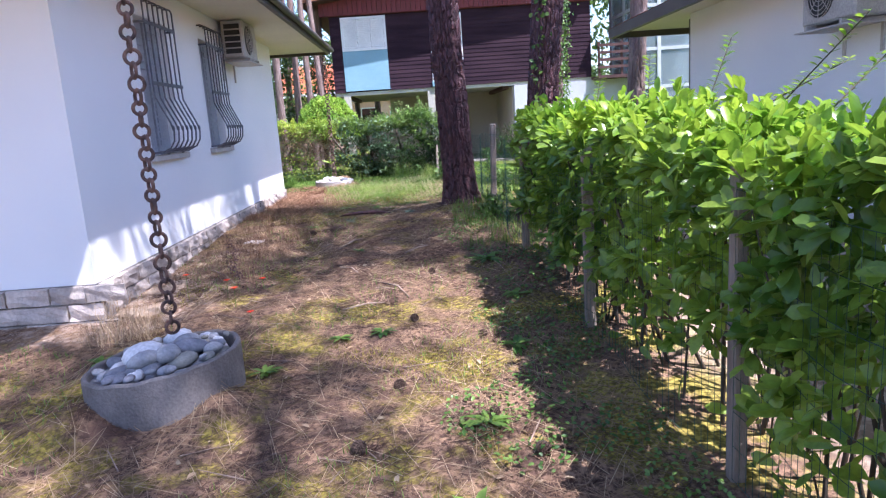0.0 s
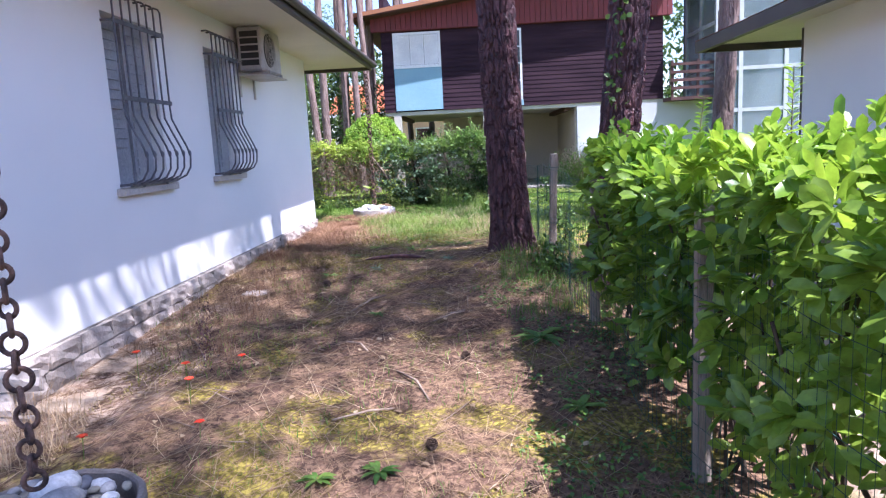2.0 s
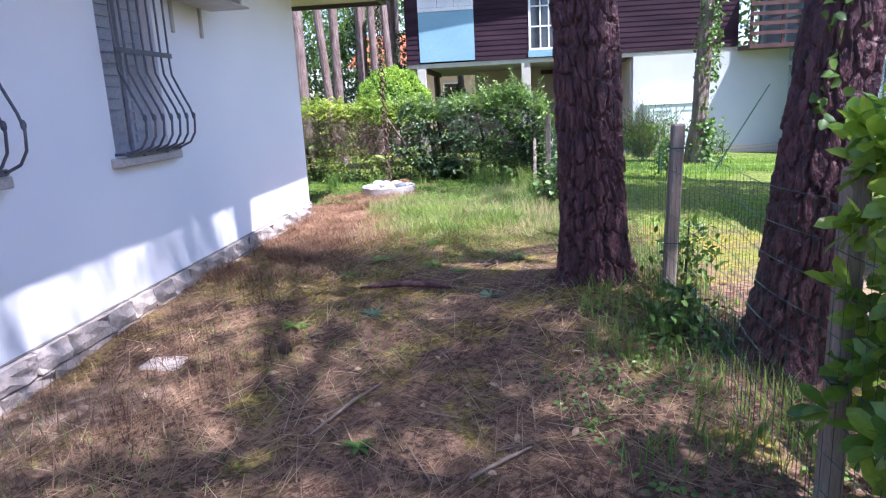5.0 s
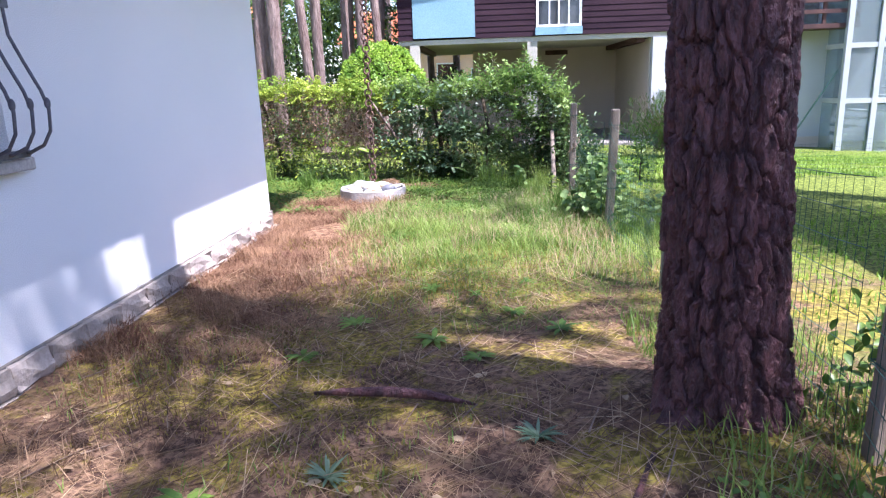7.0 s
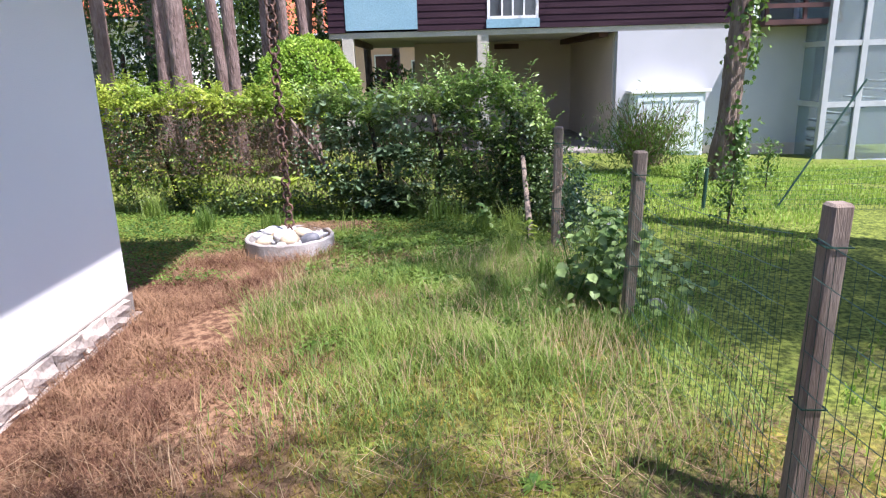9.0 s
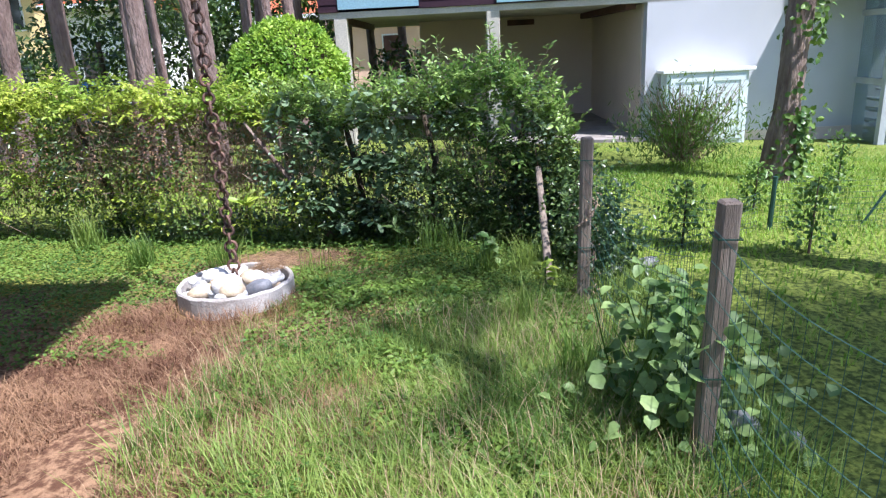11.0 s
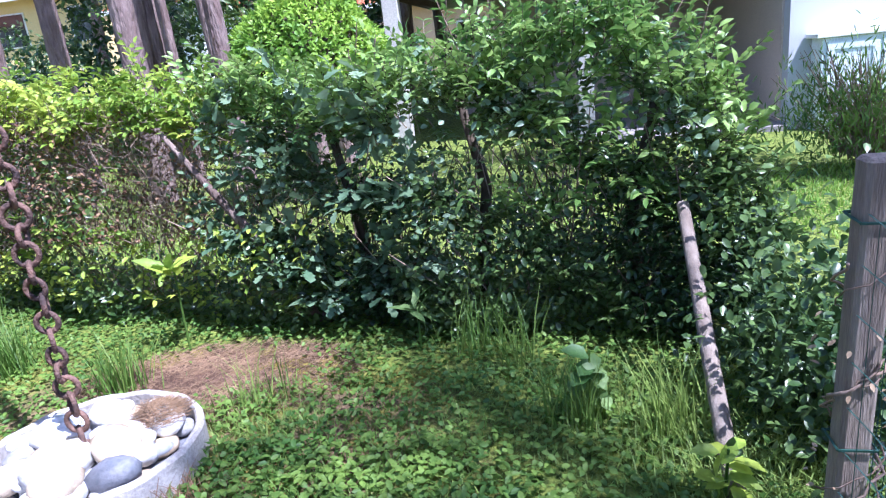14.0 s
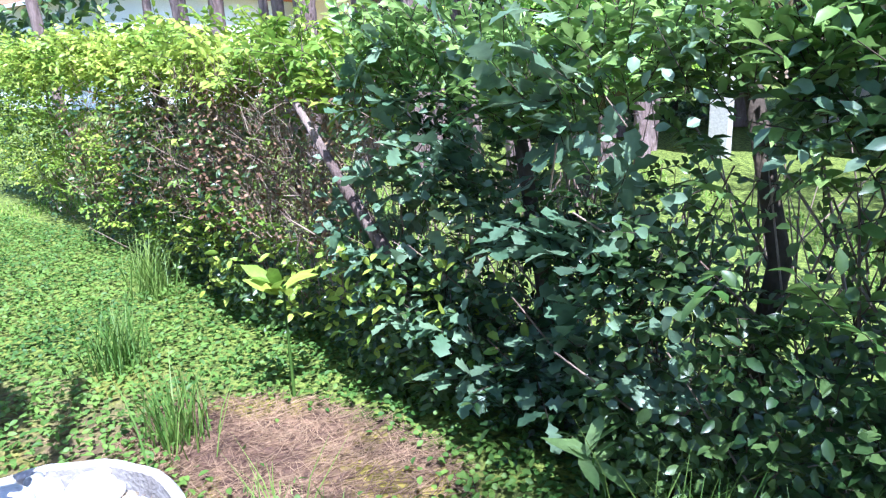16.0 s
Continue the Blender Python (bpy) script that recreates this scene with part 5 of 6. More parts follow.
part("window_bar", boxes(*[(x - 0.018, x + 0.018, CY - 0.02, CY + 0.02, 2.68, 4.80) for x in (3.74, 3.97, 4.21)], *[(3.48, 4.46, CY - 0.018, CY + 0.018, z - 0.018, z + 0.018) for z in (3.25, 3.78, 4.3)]), WHITEPAINT, w)
part("pane", boxes((3.48, 4.46, CY + 0.022, CY + 0.03, 2.68, 4.80)), DARKGLASS, w)
part("sill", boxes((3.40, 4.54, CY - 0.06, CY + 0.02, 2.44, 2.615)), BLUE, w)
part("beam", boxes((0.0, 9.9, CY + 0.03, CY + 0.25, 2.30, 2.415)), BEAM, ch, "pale grey carport beam")
part("carport_ceiling", boxes((0.0, 6.2, CY + 0.25, 33.8, 2.33, 2.415)), BEAM, ch)
part("joist", boxes((0.40, 0.52, CY + 0.25, 31, 2.20, 2.33)), DARKWOOD, ch)
part("joist", boxes((5.9, 6.1, CY + 0.25, 31, 2.20, 2.33)), DARKWOOD, ch)
part("vent", boxes((4.0, 4.7, 30.93, 30.97, 2.12, 2.26)), DARKWOOD, ch)
for x in (0.27, 3.2):
    part("pillar", boxes((x, x + 0.25, CY + 0.02, CY + 0.27, -0.8, 2.30), bevel=0.01), BEAM, ch, "pale square pillar")
part("carport_wall", boxes((1.7, 6.25, 31, 31.2, -0.8, 2.33)), GREYWALL, ch, "grey-beige carport rear wall")
part("low_wall", boxes((0.7, 1.7, 31, 31.2, -0.5, 0.95)), GREYWALL, ch)
part("floor_slab", boxes((-0.2, 6.21, CY - 0.2, 30.99, -0.8, -0.22)), CONCRETE, ch, "pale concrete floor")
# lower wall is white; its greyer colour holds the tree shade
part("white_wall", boxes((6.25, 10.6, CY, CY + 0.25, -0.8, 2.30), (6.26, 6.5, CY + 0.25, 31, -0.8, 2.3)), SHADEDWHITE, ch, "white rendered lower wall")
part("carport_wall", boxes((6.22, 6.256, CY + 0.26, 30.99, -0.8, 2.29)), GREYWALL, ch)
part("plinth_band", boxes((6.4, 10.6, CY - 0.012, CY, -0.8, -0.2)), GREYWALL, ch)
cab = thing("meter_cabinet", (7.3, CY - 0.2, -0.3), "pale blue two-door cabinet against the white wall", "cabinet")
part("body", boxes((6.55, 8.1, CY - 0.4, CY - 0.02, -0.5, 0.98), bevel=0.01), CABINET, cab)
part("top", boxes((6.46, 8.2, CY - 0.46, CY - 0.015, 0.984, 1.05), bevel=0.01), WHITEPAINT, cab)
for a, b in ((6.62, 7.3), (7.34, 8.03)):
    d = part("door", boxes((a, a + 0.09, CY - 0.43, CY - 0.402, -0.28, 0.92), (b - 0.09, b, CY - 0.43, CY - 0.402, -0.28, 0.92), (a + 0.09, b - 0.09, CY - 0.43, CY - 0.402, 0.82, 0.92), (a + 0.09, b - 0.09, CY - 0.43, CY - 0.402, -0.28, -0.18), (a + 0.09, b - 0.09, CY - 0.412, CY - 0.402, -0.18, 0.82)), CABINET, cab)
# balcony and glazed stair
bal = thing("balcony_railing", (9.6, CY, 2.4), "dark timber balcony railing on the raised house", "railing")
part("deck", boxes((9.0, 10.6, CY - 0.9, CY, 2.30, 2.40)), DARKWOOD, bal)
for z in (2.62, 2.86, 3.10, 3.34):
    part("rail", boxes((9.0, 10.6, CY - 0.9, CY - 0.86, z, z + 0.09)), DARKWOOD, bal)
for x in (9.02, 9.8, 10.52):
    part("post", boxes((x, x + 0.07, CY - 0.858, CY - 0.80, 2.40, 3.5)), DARKWOOD, bal)
GX0, GX1, GY0 = 10.3, 14.2, 25.0
gl = thing("glazed_stair", (12, 26.5, -0.5), "pale framed glass stair enclosure beside the house", "glass annex")
for x in (GX0, 11.0, 12.35, GX1):
    part("post", boxes((x, x + 0.12, GY0, GY0 + 0.12, -0.6, 6.2)), FRAMEGREY, gl)
for y in (26.4, 27.9):
    part("post", boxes((GX0, GX0 + 0.12, y, y + 0.12, -0.6, 6.2)), FRAMEGREY, gl)
for z in (-0.6, 0.62, 1.85, 3.1, 4.5, 6.1):
    part("rail", boxes((GX0 + 0.12, GX1, GY0 + 0.01, GY0 + 0.11, z, z + 0.11)), FRAMEGREY, gl)
    part("rail", boxes((GX0 + 0.01, GX0 + 0.11, GY0 + 0.12, 27.9, z, z + 0.11)), FRAMEGREY, gl)
for x0, x1 in ((GX0 + 0.12, 11.0), (11.12, 12.35), (12.47, GX1)):
    for z0, z1 in ((-0.49, 0.62), (0.73, 1.85), (1.96, 3.1), (3.21, 4.5), (4.61, 6.1)):
        ob = part("pane", boxes((x0, x1, GY0 + 0.05, GY0 + 0.06, z0, z1)), PANE, gl)
for y0, y1 in ((GY0 + 0.12, 26.4), (26.52, 27.9)):
    for z0, z1 in ((-0.49, 0.62), (0.73, 1.85), (1.96, 3.1), (3.21, 4.5), (4.61, 6.1)):
        ob = part("pane", boxes((GX0 + 0.05, GX0 + 0.06, y0, y1, z0, z1)), PANE, gl)
# wall colour darkened to give the dim interior behind the glass
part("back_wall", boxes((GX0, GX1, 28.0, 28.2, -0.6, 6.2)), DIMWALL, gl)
part("flight", boxes(*[(10.6 + k * 0.28, 10.9 + k * 0.28, 26.3, 27.6, -0.4 + k * 0.18, -0.36 + k * 0.18) for k in range(11)]), FRAMEGREY, gl, "white stair flight")
part("roof", boxes((GX0 - 0.1, GX1 + 0.1, GY0 - 0.1, 28.2, 6.22, 6.35)), FRAMEGREY, gl)

# ---- houses and pines beyond ----
def small_house(x0, x1, y0, y1, h, ridge, wall, lab, wins):
    s = thing("far_house", ((x0 + x1) / 2, y0, 0), lab, "house")
    part("wall", boxes((x0, x1, y0, y1, -0.6, h)), wall, s)
    bm = bmesh.new()
    ym = (y0 + y1) / 2
    v = [bm.verts.new(p) for p in ((x0 - 0.6, y0 - 0.7, h - 0.15), (x1 + 0.6, y0 - 0.7, h - 0.15), (x1 + 0.6, ym, ridge), (x0 - 0.6, ym, ridge), (x0 - 0.6, y1 + 0.7, h - 0.15), (x1 + 0.6, y1 + 0.7, h - 0.15))]
    for f in ((0, 1, 2, 3), (3, 2, 5, 4), (0, 3, 4), (1, 5, 2), (0, 4, 5, 1)):
        bm.faces.new([v[i] for i in f])
    part("roof", bm, TILE, s, "terracotta tiled roof")
    bm = bmesh.new()
    k = x0 - 0.5
    while k < x1 + 0.5:
        tube(bm, [(k, y0 - 0.72, h - 0.12), (k, ym, ridge + 0.03)], 0.06, 5)
        k += 0.24
    part("roof_tiles", bm, TILE, s)
    part("eaves_board", boxes((x0 - 0.6, x1 + 0.6, y0 - 0.74, y0 - 0.70, h - 0.28, h - 0.1)), WHITEPAINT, s)
    for a, b, z0, z1, m in wins:
        w = part("window", boxes((a - 0.07, b + 0.07, y0 - 0.03, y0 + 0.02, z0 - 0.07, z1 + 0.07)), WHITEPAINT, s)
        part("pane", boxes((a, b, y0 - 0.045, y0 - 0.032, z0, z1)), m, w)


small_house(-5.3, 2.5, 45, 53, 3.5, 5.4, PINK, "peach house with terracotta roof among the pines", ((-0.6, 0.3, 0.3, 2.3, DARKWOOD), (-3.5, -2.5, 0.9, 2.0, DARKGLASS), (1.2, 2.0, 0.9, 2.0, DARKGLASS)))
small_house(-27, -16.6, 45, 54, 5.6, 7.6, YELLOW, "yellow house behind the pines", ((-22, -20.6, 0.8, 2.1, DARKGLASS), (-18.2, -17.2, 0.8, 2.1, DARKGLASS), (-22, -20.6, 3.4, 4.8, DARKGLASS), (-18.2, -17.2, 3.4, 4.8, DARKGLASS)))
small_house(-13.7, -10.9, 42, 50, 4.2, 5.6, PLASTER, "white house seen between the pine trunks", ((-13.2, -12.2, 0.6, 2.2, DARKGLASS),))
small_house(-42, -28, 34, 46, 5.2, 7.4, PLASTER, "white house far off behind the hedge", ((-36, -34, 0.8, 2.2, DARKGLASS), (-32, -30.5, 0.8, 2.2, DARKGLASS)))
bm = bmesh.new()
bmesh.ops.create_icosphere(bm, subdivisions=3, radius=1)
for v in bm.verts:
    v.co = Vector((v.co.x * 0.5, v.co.y * 0.5, v.co.z * 0.55)) * (1 + 0.2 * noise.noise(v.co * 2.2))
bm.transform(Matrix.Translation((-6.75, 30, 0.75)))
tagged(part("blue_tarpaulin", bm, TARP), "crumpled blue tarpaulin heap under the pines", "tarpaulin")

proto = thing("pine_tree", (0, 0, 0), "tall straight pine trunk beyond the hedge", "tree", "far pines")
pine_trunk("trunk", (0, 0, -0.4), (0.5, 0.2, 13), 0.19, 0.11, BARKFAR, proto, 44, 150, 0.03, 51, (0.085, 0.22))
crown(proto, (0.5, 0.2, 12.5), 2.6, 1.3, 24, 52)
SPOTS = ((-3.35, 25.0, 0.75), (-3.0, 25.2, 0.7), (-2.7, 25.0, 0.6), (-1.92, 25.0, 0.85), (-1.27, 25.3, 0.7), (-0.67, 25.0, 0.75), (-0.5, 25.8, 0.5), (-0.26, 25.0, 0.7), (-4.9, 24.0, 1.0), (-4.15, 24.3, 1.0), (-3.6, 26.0, 0.9), (-2.25, 23.1, 1.05), (-1.55, 24.2, 0.85), (-1.75, 28.0, 0.9), (-0.75, 26.5, 1.0), (-0.2, 30.0, 1.1), (0.1, 34.0, 0.9), (1.0, 36.0, 1.0), (-6.3, 25.5, 1.1), (-7.2, 24.2, 0.9), (-8.6, 27.0, 1.0), (-10.5, 26.0, 1.2), (-5.5, 30.0, 1.0), (-3.0, 33.0, 1.0), (-9.2, 33.0, 1.1), (-12.5, 30.0, 1.0), (-14.5, 25.0, 1.0), (-2.2, 38.0, 1.1), (-6.8, 38.0, 1.0), (-17, 29, 1.0), (15.5, 33, 1.1), (11.5, 40, 1.0), (6.5, 42, 1.1), (3.0, 44, 1.0))
rr = random.Random(9)
for i, (x, y, s) in enumerate(SPOTS):
    m = Matrix.Translation((x, y, float(gz(x, y)))) @ Matrix.Rotation(rr.uniform(-3, 3), 4, "Z") @ Matrix.Rotation(rr.uniform(-0.06, 0.06), 4, "X") @ Matrix.Diagonal((s, s, 1, 1))
    if i == 0:
        proto.matrix_basis = m
    else:
        copy_thing(proto, m)

# undergrowth and woodland beyond
R = np.random.RandomState(61)


def thicket(name, lab, spots, material, size, per, seed):
    R = np.random.RandomState(seed)
    for x, y, z, rx, rz in spots:
        s = thing(name, (x, y, 0), lab, "shrub", name + "s")
        n = int(per * rx * (rz + 0.5))
        d = unit(R.normal(0, 1, (n, 3)))
        lump = 1 + 0.25 * np.sin(d[:, 0] * 5 + x) * np.sin(d[:, 2] * 6 + y)
        P = np.array([x, y, z]) + d * (R.uniform(0.35, 1, n) ** 0.5 * lump)[:, None] * np.array([rx, rx * 0.8, rz])
        P = P[P[:, 2] > gz(P[:, 0], P[:, 1])]
        k = len(P)
        V, F = leaf_mesh(P, R.normal(0, 0.8, (k, 3)), R.normal(0, 0.5, (k, 3)) + np.array([0, 0, 1]), size, size * 0.5)
        raw("leaves", V, F, material, s)
        bm = bmesh.new()
        tube(bm, [(x, y, -0.4), (x, y, z)], 0.06, 6)
        part("stem", bm, DARKTWIG, s)


thicket("leafy_tree", "sunlit leafy tree between the pine trunks", ((-4.2, 31.5, 3.6, 1.7, 2.6), (-6.6, 32.5, 3.2, 1.8, 2.6), (-2.0, 34.5, 2.2, 1.2, 1.8), (-5.0, 38.0, 6.2, 2.4, 2.4)), MIDLEAF, 0.13, 620, 66)
thicket("dark_shrub", "dark shady evergreen shrub under the pines", ((-3.2, 27.5, 1.6, 1.3, 2.0), (-1.2, 29.5, 1.0, 1.2, 1.4), (-5.6, 28.5, 2.2, 1.4, 2.4), (-2.2, 31.5, 2.5, 1.8, 2.6), (-8.8, 30.5, 1.0, 1.6, 1.5), (0.9, 33.0, 0.9, 0.8, 1.0), (-12, 33, 1.2, 2.2, 1.8), (1.9, 36.5, 0.8, 1.0, 0.9)), DARKLEAF, 0.16, 700, 62)
thicket("woodland_tree", "leafy tree in the wood behind the houses", [(x, y, 6.5, 4.2, 4.6) for x, y in ((-30, 62), (-21, 58), (-14, 63), (-7, 59), (-1, 63), (5, 58), (11, 62), (18, 57), (26, 60), (34, 55), (-38, 56), (24, 40), (30, 28), (-34, 24), (-26, 30))], DARKLEAF, 0.55, 60, 63)

# ---- plants and litter on the ground ----
R = np.random.RandomState(71)


def scatter(n, x0, x1, y0, y1, keep=None):
    x, y = R.uniform(x0, x1, n), R.uniform(y0, y1, n)
    ok = (x > 0.07) | (y > WY1 + 0.1) | (y < WY0 - 0.1)
    for cx, cy in ((1.08, 6.02), (0.78, 17.27)):
        ok &= (x - cx) ** 2 + (y - cy) ** 2 > 0.45 ** 2
    if keep is not None:
        ok &= keep(x, y)
    return x[ok], y[ok]


def patch(x, y, s, o):
    return np.sin(x * s + o + 1.3 * np.sin(y * s * 0.7)) * np.sin(y * s * 1.1 + 2 * o + np.sin(x * s * 0.8))


def stuff(name, lab, V, F, material, smooth=False):
    tagged(raw(name, V, F, material, smooth=smooth), lab, "plants", kind="stuff")


# fallen pine needles and dry stalks
x, y = scatter(70000, -2.5, 4.0, 2.6, 14.5)
k = R.uniform(0, 1, len(x)) < np.clip((14.8 - y) / 4, 0.1, 1)
x, y = x[k], y[k]
a = R.uniform(0, 3.1416, len(x))
l = R.uniform(0.03, 0.075, len(x))
P = on_ground(x - np.cos(a) * l, y - np.sin(a) * l, 0.004)
Q = on_ground(x + np.cos(a) * l, y + np.sin(a) * l, 0.004)
Q[:, 2] += R.uniform(0, 0.02, len(x))
V, F = twig_mesh(P, Q, 0.0018)
stuff("needle_litter", "brown fallen pine needles covering the soil", V, F, LITTER)
x, y = scatter(2600, 0.3, 3.6, 4, 13.5)
a, l = R.uniform(0, 3.14, len(x)), R.uniform(0.05, 0.13, len(x))
P = on_ground(x - np.cos(a) * l, y - np.sin(a) * l, 0.006)
Q = on_ground(x + np.cos(a) * l, y + np.sin(a) * l, 0.01) + np.stack([0 * x, 0 * x, np.abs(R.normal(0, 0.03, len(x)))], 1)
V, F = twig_mesh(P, Q, 0.0022)
stuff("loose_straws", "pale dry straws lying loose on the needles", V, F, STRAW)
x, y = scatter(60000, 0.4, 3.6, 5.0, 14.8, lambda x, y: patch(x, y, 1.5, 0.4) + 0.5 * patch(x, y, 4.3, 2) > 0.62 - 0.6 * np.clip((y - 10.6) / 1.8, 0, 1) + R.normal(0, 0.15, len(x)))
V, F = blade_mesh(on_ground(x, y), 0.026, 0.9, 0.006, R)
stuff("moss_carpet", "yellow-green moss in uneven patches", V, F, MOSS)
n = 130
x, y = scatter(n, 0.3, 3.6, 4, 12.5)
a, l = R.uniform(0, 3.14, len(x)), R.uniform(0.05, 0.16, len(x))
P = on_ground(x - np.cos(a) * l, y - np.sin(a) * l, 0.008)
Q = on_ground(x + np.cos(a) * l, y + np.sin(a) * l, 0.016)
V, F = twig_mesh(P, Q, 0.005)
stuff("fallen_twigs", "small dry twigs lying on the needles", V, F, TWIG)

# needles round the far ring
x, y = scatter(5200, 0.1, 1.7, 17.5, 18.6, lambda x, y: ((x - 0.9) / 0.75) ** 2 + ((y - 18.05) / 0.45) ** 2 < 1)
a, l = R.uniform(0, 3.1416, len(x)), R.uniform(0.03, 0.07, len(x))
P = on_ground(x - np.cos(a) * l, y - np.sin(a) * l, 0.004)
Q = on_ground(x + np.cos(a) * l, y + np.sin(a) * l, 0.012)
V, F = twig_mesh(P, Q, 0.0014)
stuff("needle_patch", "patch of brown needles before the hedge", V, F, LITTER)
# short sparse grass among the needles
x, y = scatter(16000, -2.5, 3.9, 3.5, 13.5, lambda x, y: patch(x, y, 1.9, 0.7) > 0.15)
V, F = blade_mesh(on_ground(x, y), 0.055, 0.8, 0.005, R)
stuff("sparse_grass", "short sparse yellow-green grass in tufts", V, F, GRASS)
# dry straw along the wall
x, y = scatter(4200, 0.15, 2.0, 8.3, 12.5, lambda x, y: (x < 0.75 + 0.65 * np.sin((y - 8.0) * 0.75) + 0.2 * patch(x, y, 4, 1)) & (patch(x, y, 3, 2) > -0.3))
V, F = blade_mesh(on_ground(x, y), 0.15, 0.8, 0.003, R)
stuff("dry_grass", "dry brown grass along the wall", V, F, LITTER)
x, y = scatter(300, 0.1, 0.6, 6.75, 7.4)
V, F = blade_mesh(on_ground(x, y), 0.27, 0.8, 0.004, R)
stuff("wild_oats", "pale dry wild grass at the house corner", V, F, STRAW)
# russet dry grass near the far corner
x, y = scatter(44000, -0.2, 2.2, 11.8, 17.2, lambda x, y: (x < 1.35 - 0.25 * np.abs(y - 14.0) * (y < 14.0) + 0.25 * patch(x, y, 3, 1) + R.normal(0, 0.28, len(x))) & (patch(x, y, 2.2, 4) > -0.55))
V, F = blade_mesh(on_ground(x, y), 0.085 * (1 + 0.5 * patch(x, y, 5, 2)), 1.8, 0.004, R)
stuff("russet_grass", "matted russet dry grass", V, F, RUSSET)
# tall green grass between the ring and the fence
x, y = scatter(62000, 0.9, 3.9, 12.2, 18.0, lambda x, y: (x > 1.45 - 0.45 * np.clip(y - 14, 0, 1) + 0.3 * patch(x, y, 2, 3) + R.normal(0, 0.3, len(x))) & (R.uniform(0, 1, len(x)) < np.interp(y, [12.4, 13.8, 14.7], [0.10, 0.35, 1.0]) * (1 + 0.5 * patch(x, y, 1.7, 2))))
h = np.interp(y, [12.2, 13.5, 14.5, 15.9, 16.6, 18], [0.04, 0.07, 0.13, 0.13, 0.055, 0.045]) * (1 + 0.9 * np.clip((x - 2.6) / 0.5, 0, 1) * np.clip(y - 15.8, 0, 1)) * (1 + 0.5 * patch(x, y, 3.1, 1) + 0.3 * patch(x, y, 9, 4))
V, F = blade_mesh(on_ground(x, y), h, 1.1, 0.005, R)
stuff("tall_grass", "tall uncut green grass by the fence", V, F, GRASS)
x, y = scatter(5200, 0.9, 3.4, 13.2, 16.6, lambda x, y: patch(x, y, 2.3, 6) > -0.2)
V, F = blade_mesh(on_ground(x, y), 0.20, 0.9, 0.003, R)
stuff("seeding_grass", "pale seeding grass stalks", V, F, STRAW)
# lawn behind the fence
x, y = scatter(80000, 3.9, 11.5, 10.5, 25.0, lambda x, y: (patch(x, y, 0.9, 5) > -0.5 + 0.7 * np.clip(18.5 - y, 0, 1.0)) & ((y > 17.6) | (R.uniform(0, 1, len(x)) < 0.35)) & ((y > 12.5) | (x < 6.8)))
V, F = blade_mesh(on_ground(x, y), 0.055, 0.7, 0.012, R)
stuff("lawn", "bright sunlit lawn beyond the fence", V, F, LAWN)
x, y = scatter(22000, -9, 4.2, 19.6, 25.5, lambda x, y: patch(x, y, 0.8, 2) > -0.1)
V, F = blade_mesh(on_ground(x, y), 0.06, 0.7, 0.012, R)
stuff("patchy_lawn", "patchy grass behind the hedge", V, F, LAWN)
# ground-cover leaves before the hedge
x, y = scatter(46000, -6.0, 3.3, 16.2, 19.6, lambda x, y: (y < hedge_y(x) + 0.25) & ((y > 17.4 + 0.5 * patch(x, y, 2, 1) - 0.35 * np.clip(-x, 0, 3) - 0.8 * np.clip(x - 0.9, 0, 1)) | (x < -0.1) | (patch(x, y, 2.4, 3) > 0.25)) & ~(((x - 0.88) / 0.62) ** 2 + ((y - 18.12) / 0.34) ** 2 < 1 + R.normal(0, 0.3, len(x))))
P = on_ground(x, y)
P[:, 2] += R.uniform(0.01, 0.07, len(x))
V, F = leaf_mesh(P, R.normal(0, 1, (len(x), 3)) * np.array([1, 1, 0.3]), R.normal(0, 0.35, (len(x), 3)) + np.array([0, 0, 1]), R.uniform(0.02, 0.042, len(x)), 0.021)
stuff("ground_cover", "low green clover-like leaves covering the ground", V, F, CLOVER, True)
# ivy and weeds at the foot of the laurel hedge
x, y = scatter(5200, 2.7, 4.0, 4.2, 10.6, lambda x, y: (x > 3.05 + 0.35 * patch(x, y, 2.6, 1)) & (patch(x, y, 3.1, 2) > -0.25))
P = on_ground(x, y)
P[:, 2] += R.uniform(0.005, 0.06, len(x))
V, F = leaf_mesh(P, R.normal(0, 1, (len(x), 3)) * np.array([1, 1, 0.35]), R.normal(0, 0.35, (len(x), 3)) + np.array([0, 0, 1]), R.uniform(0.02, 0.042, len(x)), 0.022)
stuff("hedge_foot_weeds", "dark creeping weeds at the foot of the hedge", V, F, IVY, True)
x, y = scatter(3600, 2.6, 4.0, 9.0, 12.4, lambda x, y: (x > 3.1) & (patch(x, y, 2.4, 4) > -0.4))
V, F = blade_mesh(on_ground(x, y), 0.14, 0.7, 0.006, R)
stuff("shade_grass", "lush grass round the pine foot", V, F, GRASS)


def tuft(x, y, n, h, w, material, lab, spread=0.06):
    P = on_ground(x + R.normal(0, spread, n), y + R.normal(0, spread, n))
    V, F = blade_mesh(P, h, 0.55, w, R)
    tagged(raw("grass_tuft", V, F, material), lab, "grass tuft", "grass tufts")


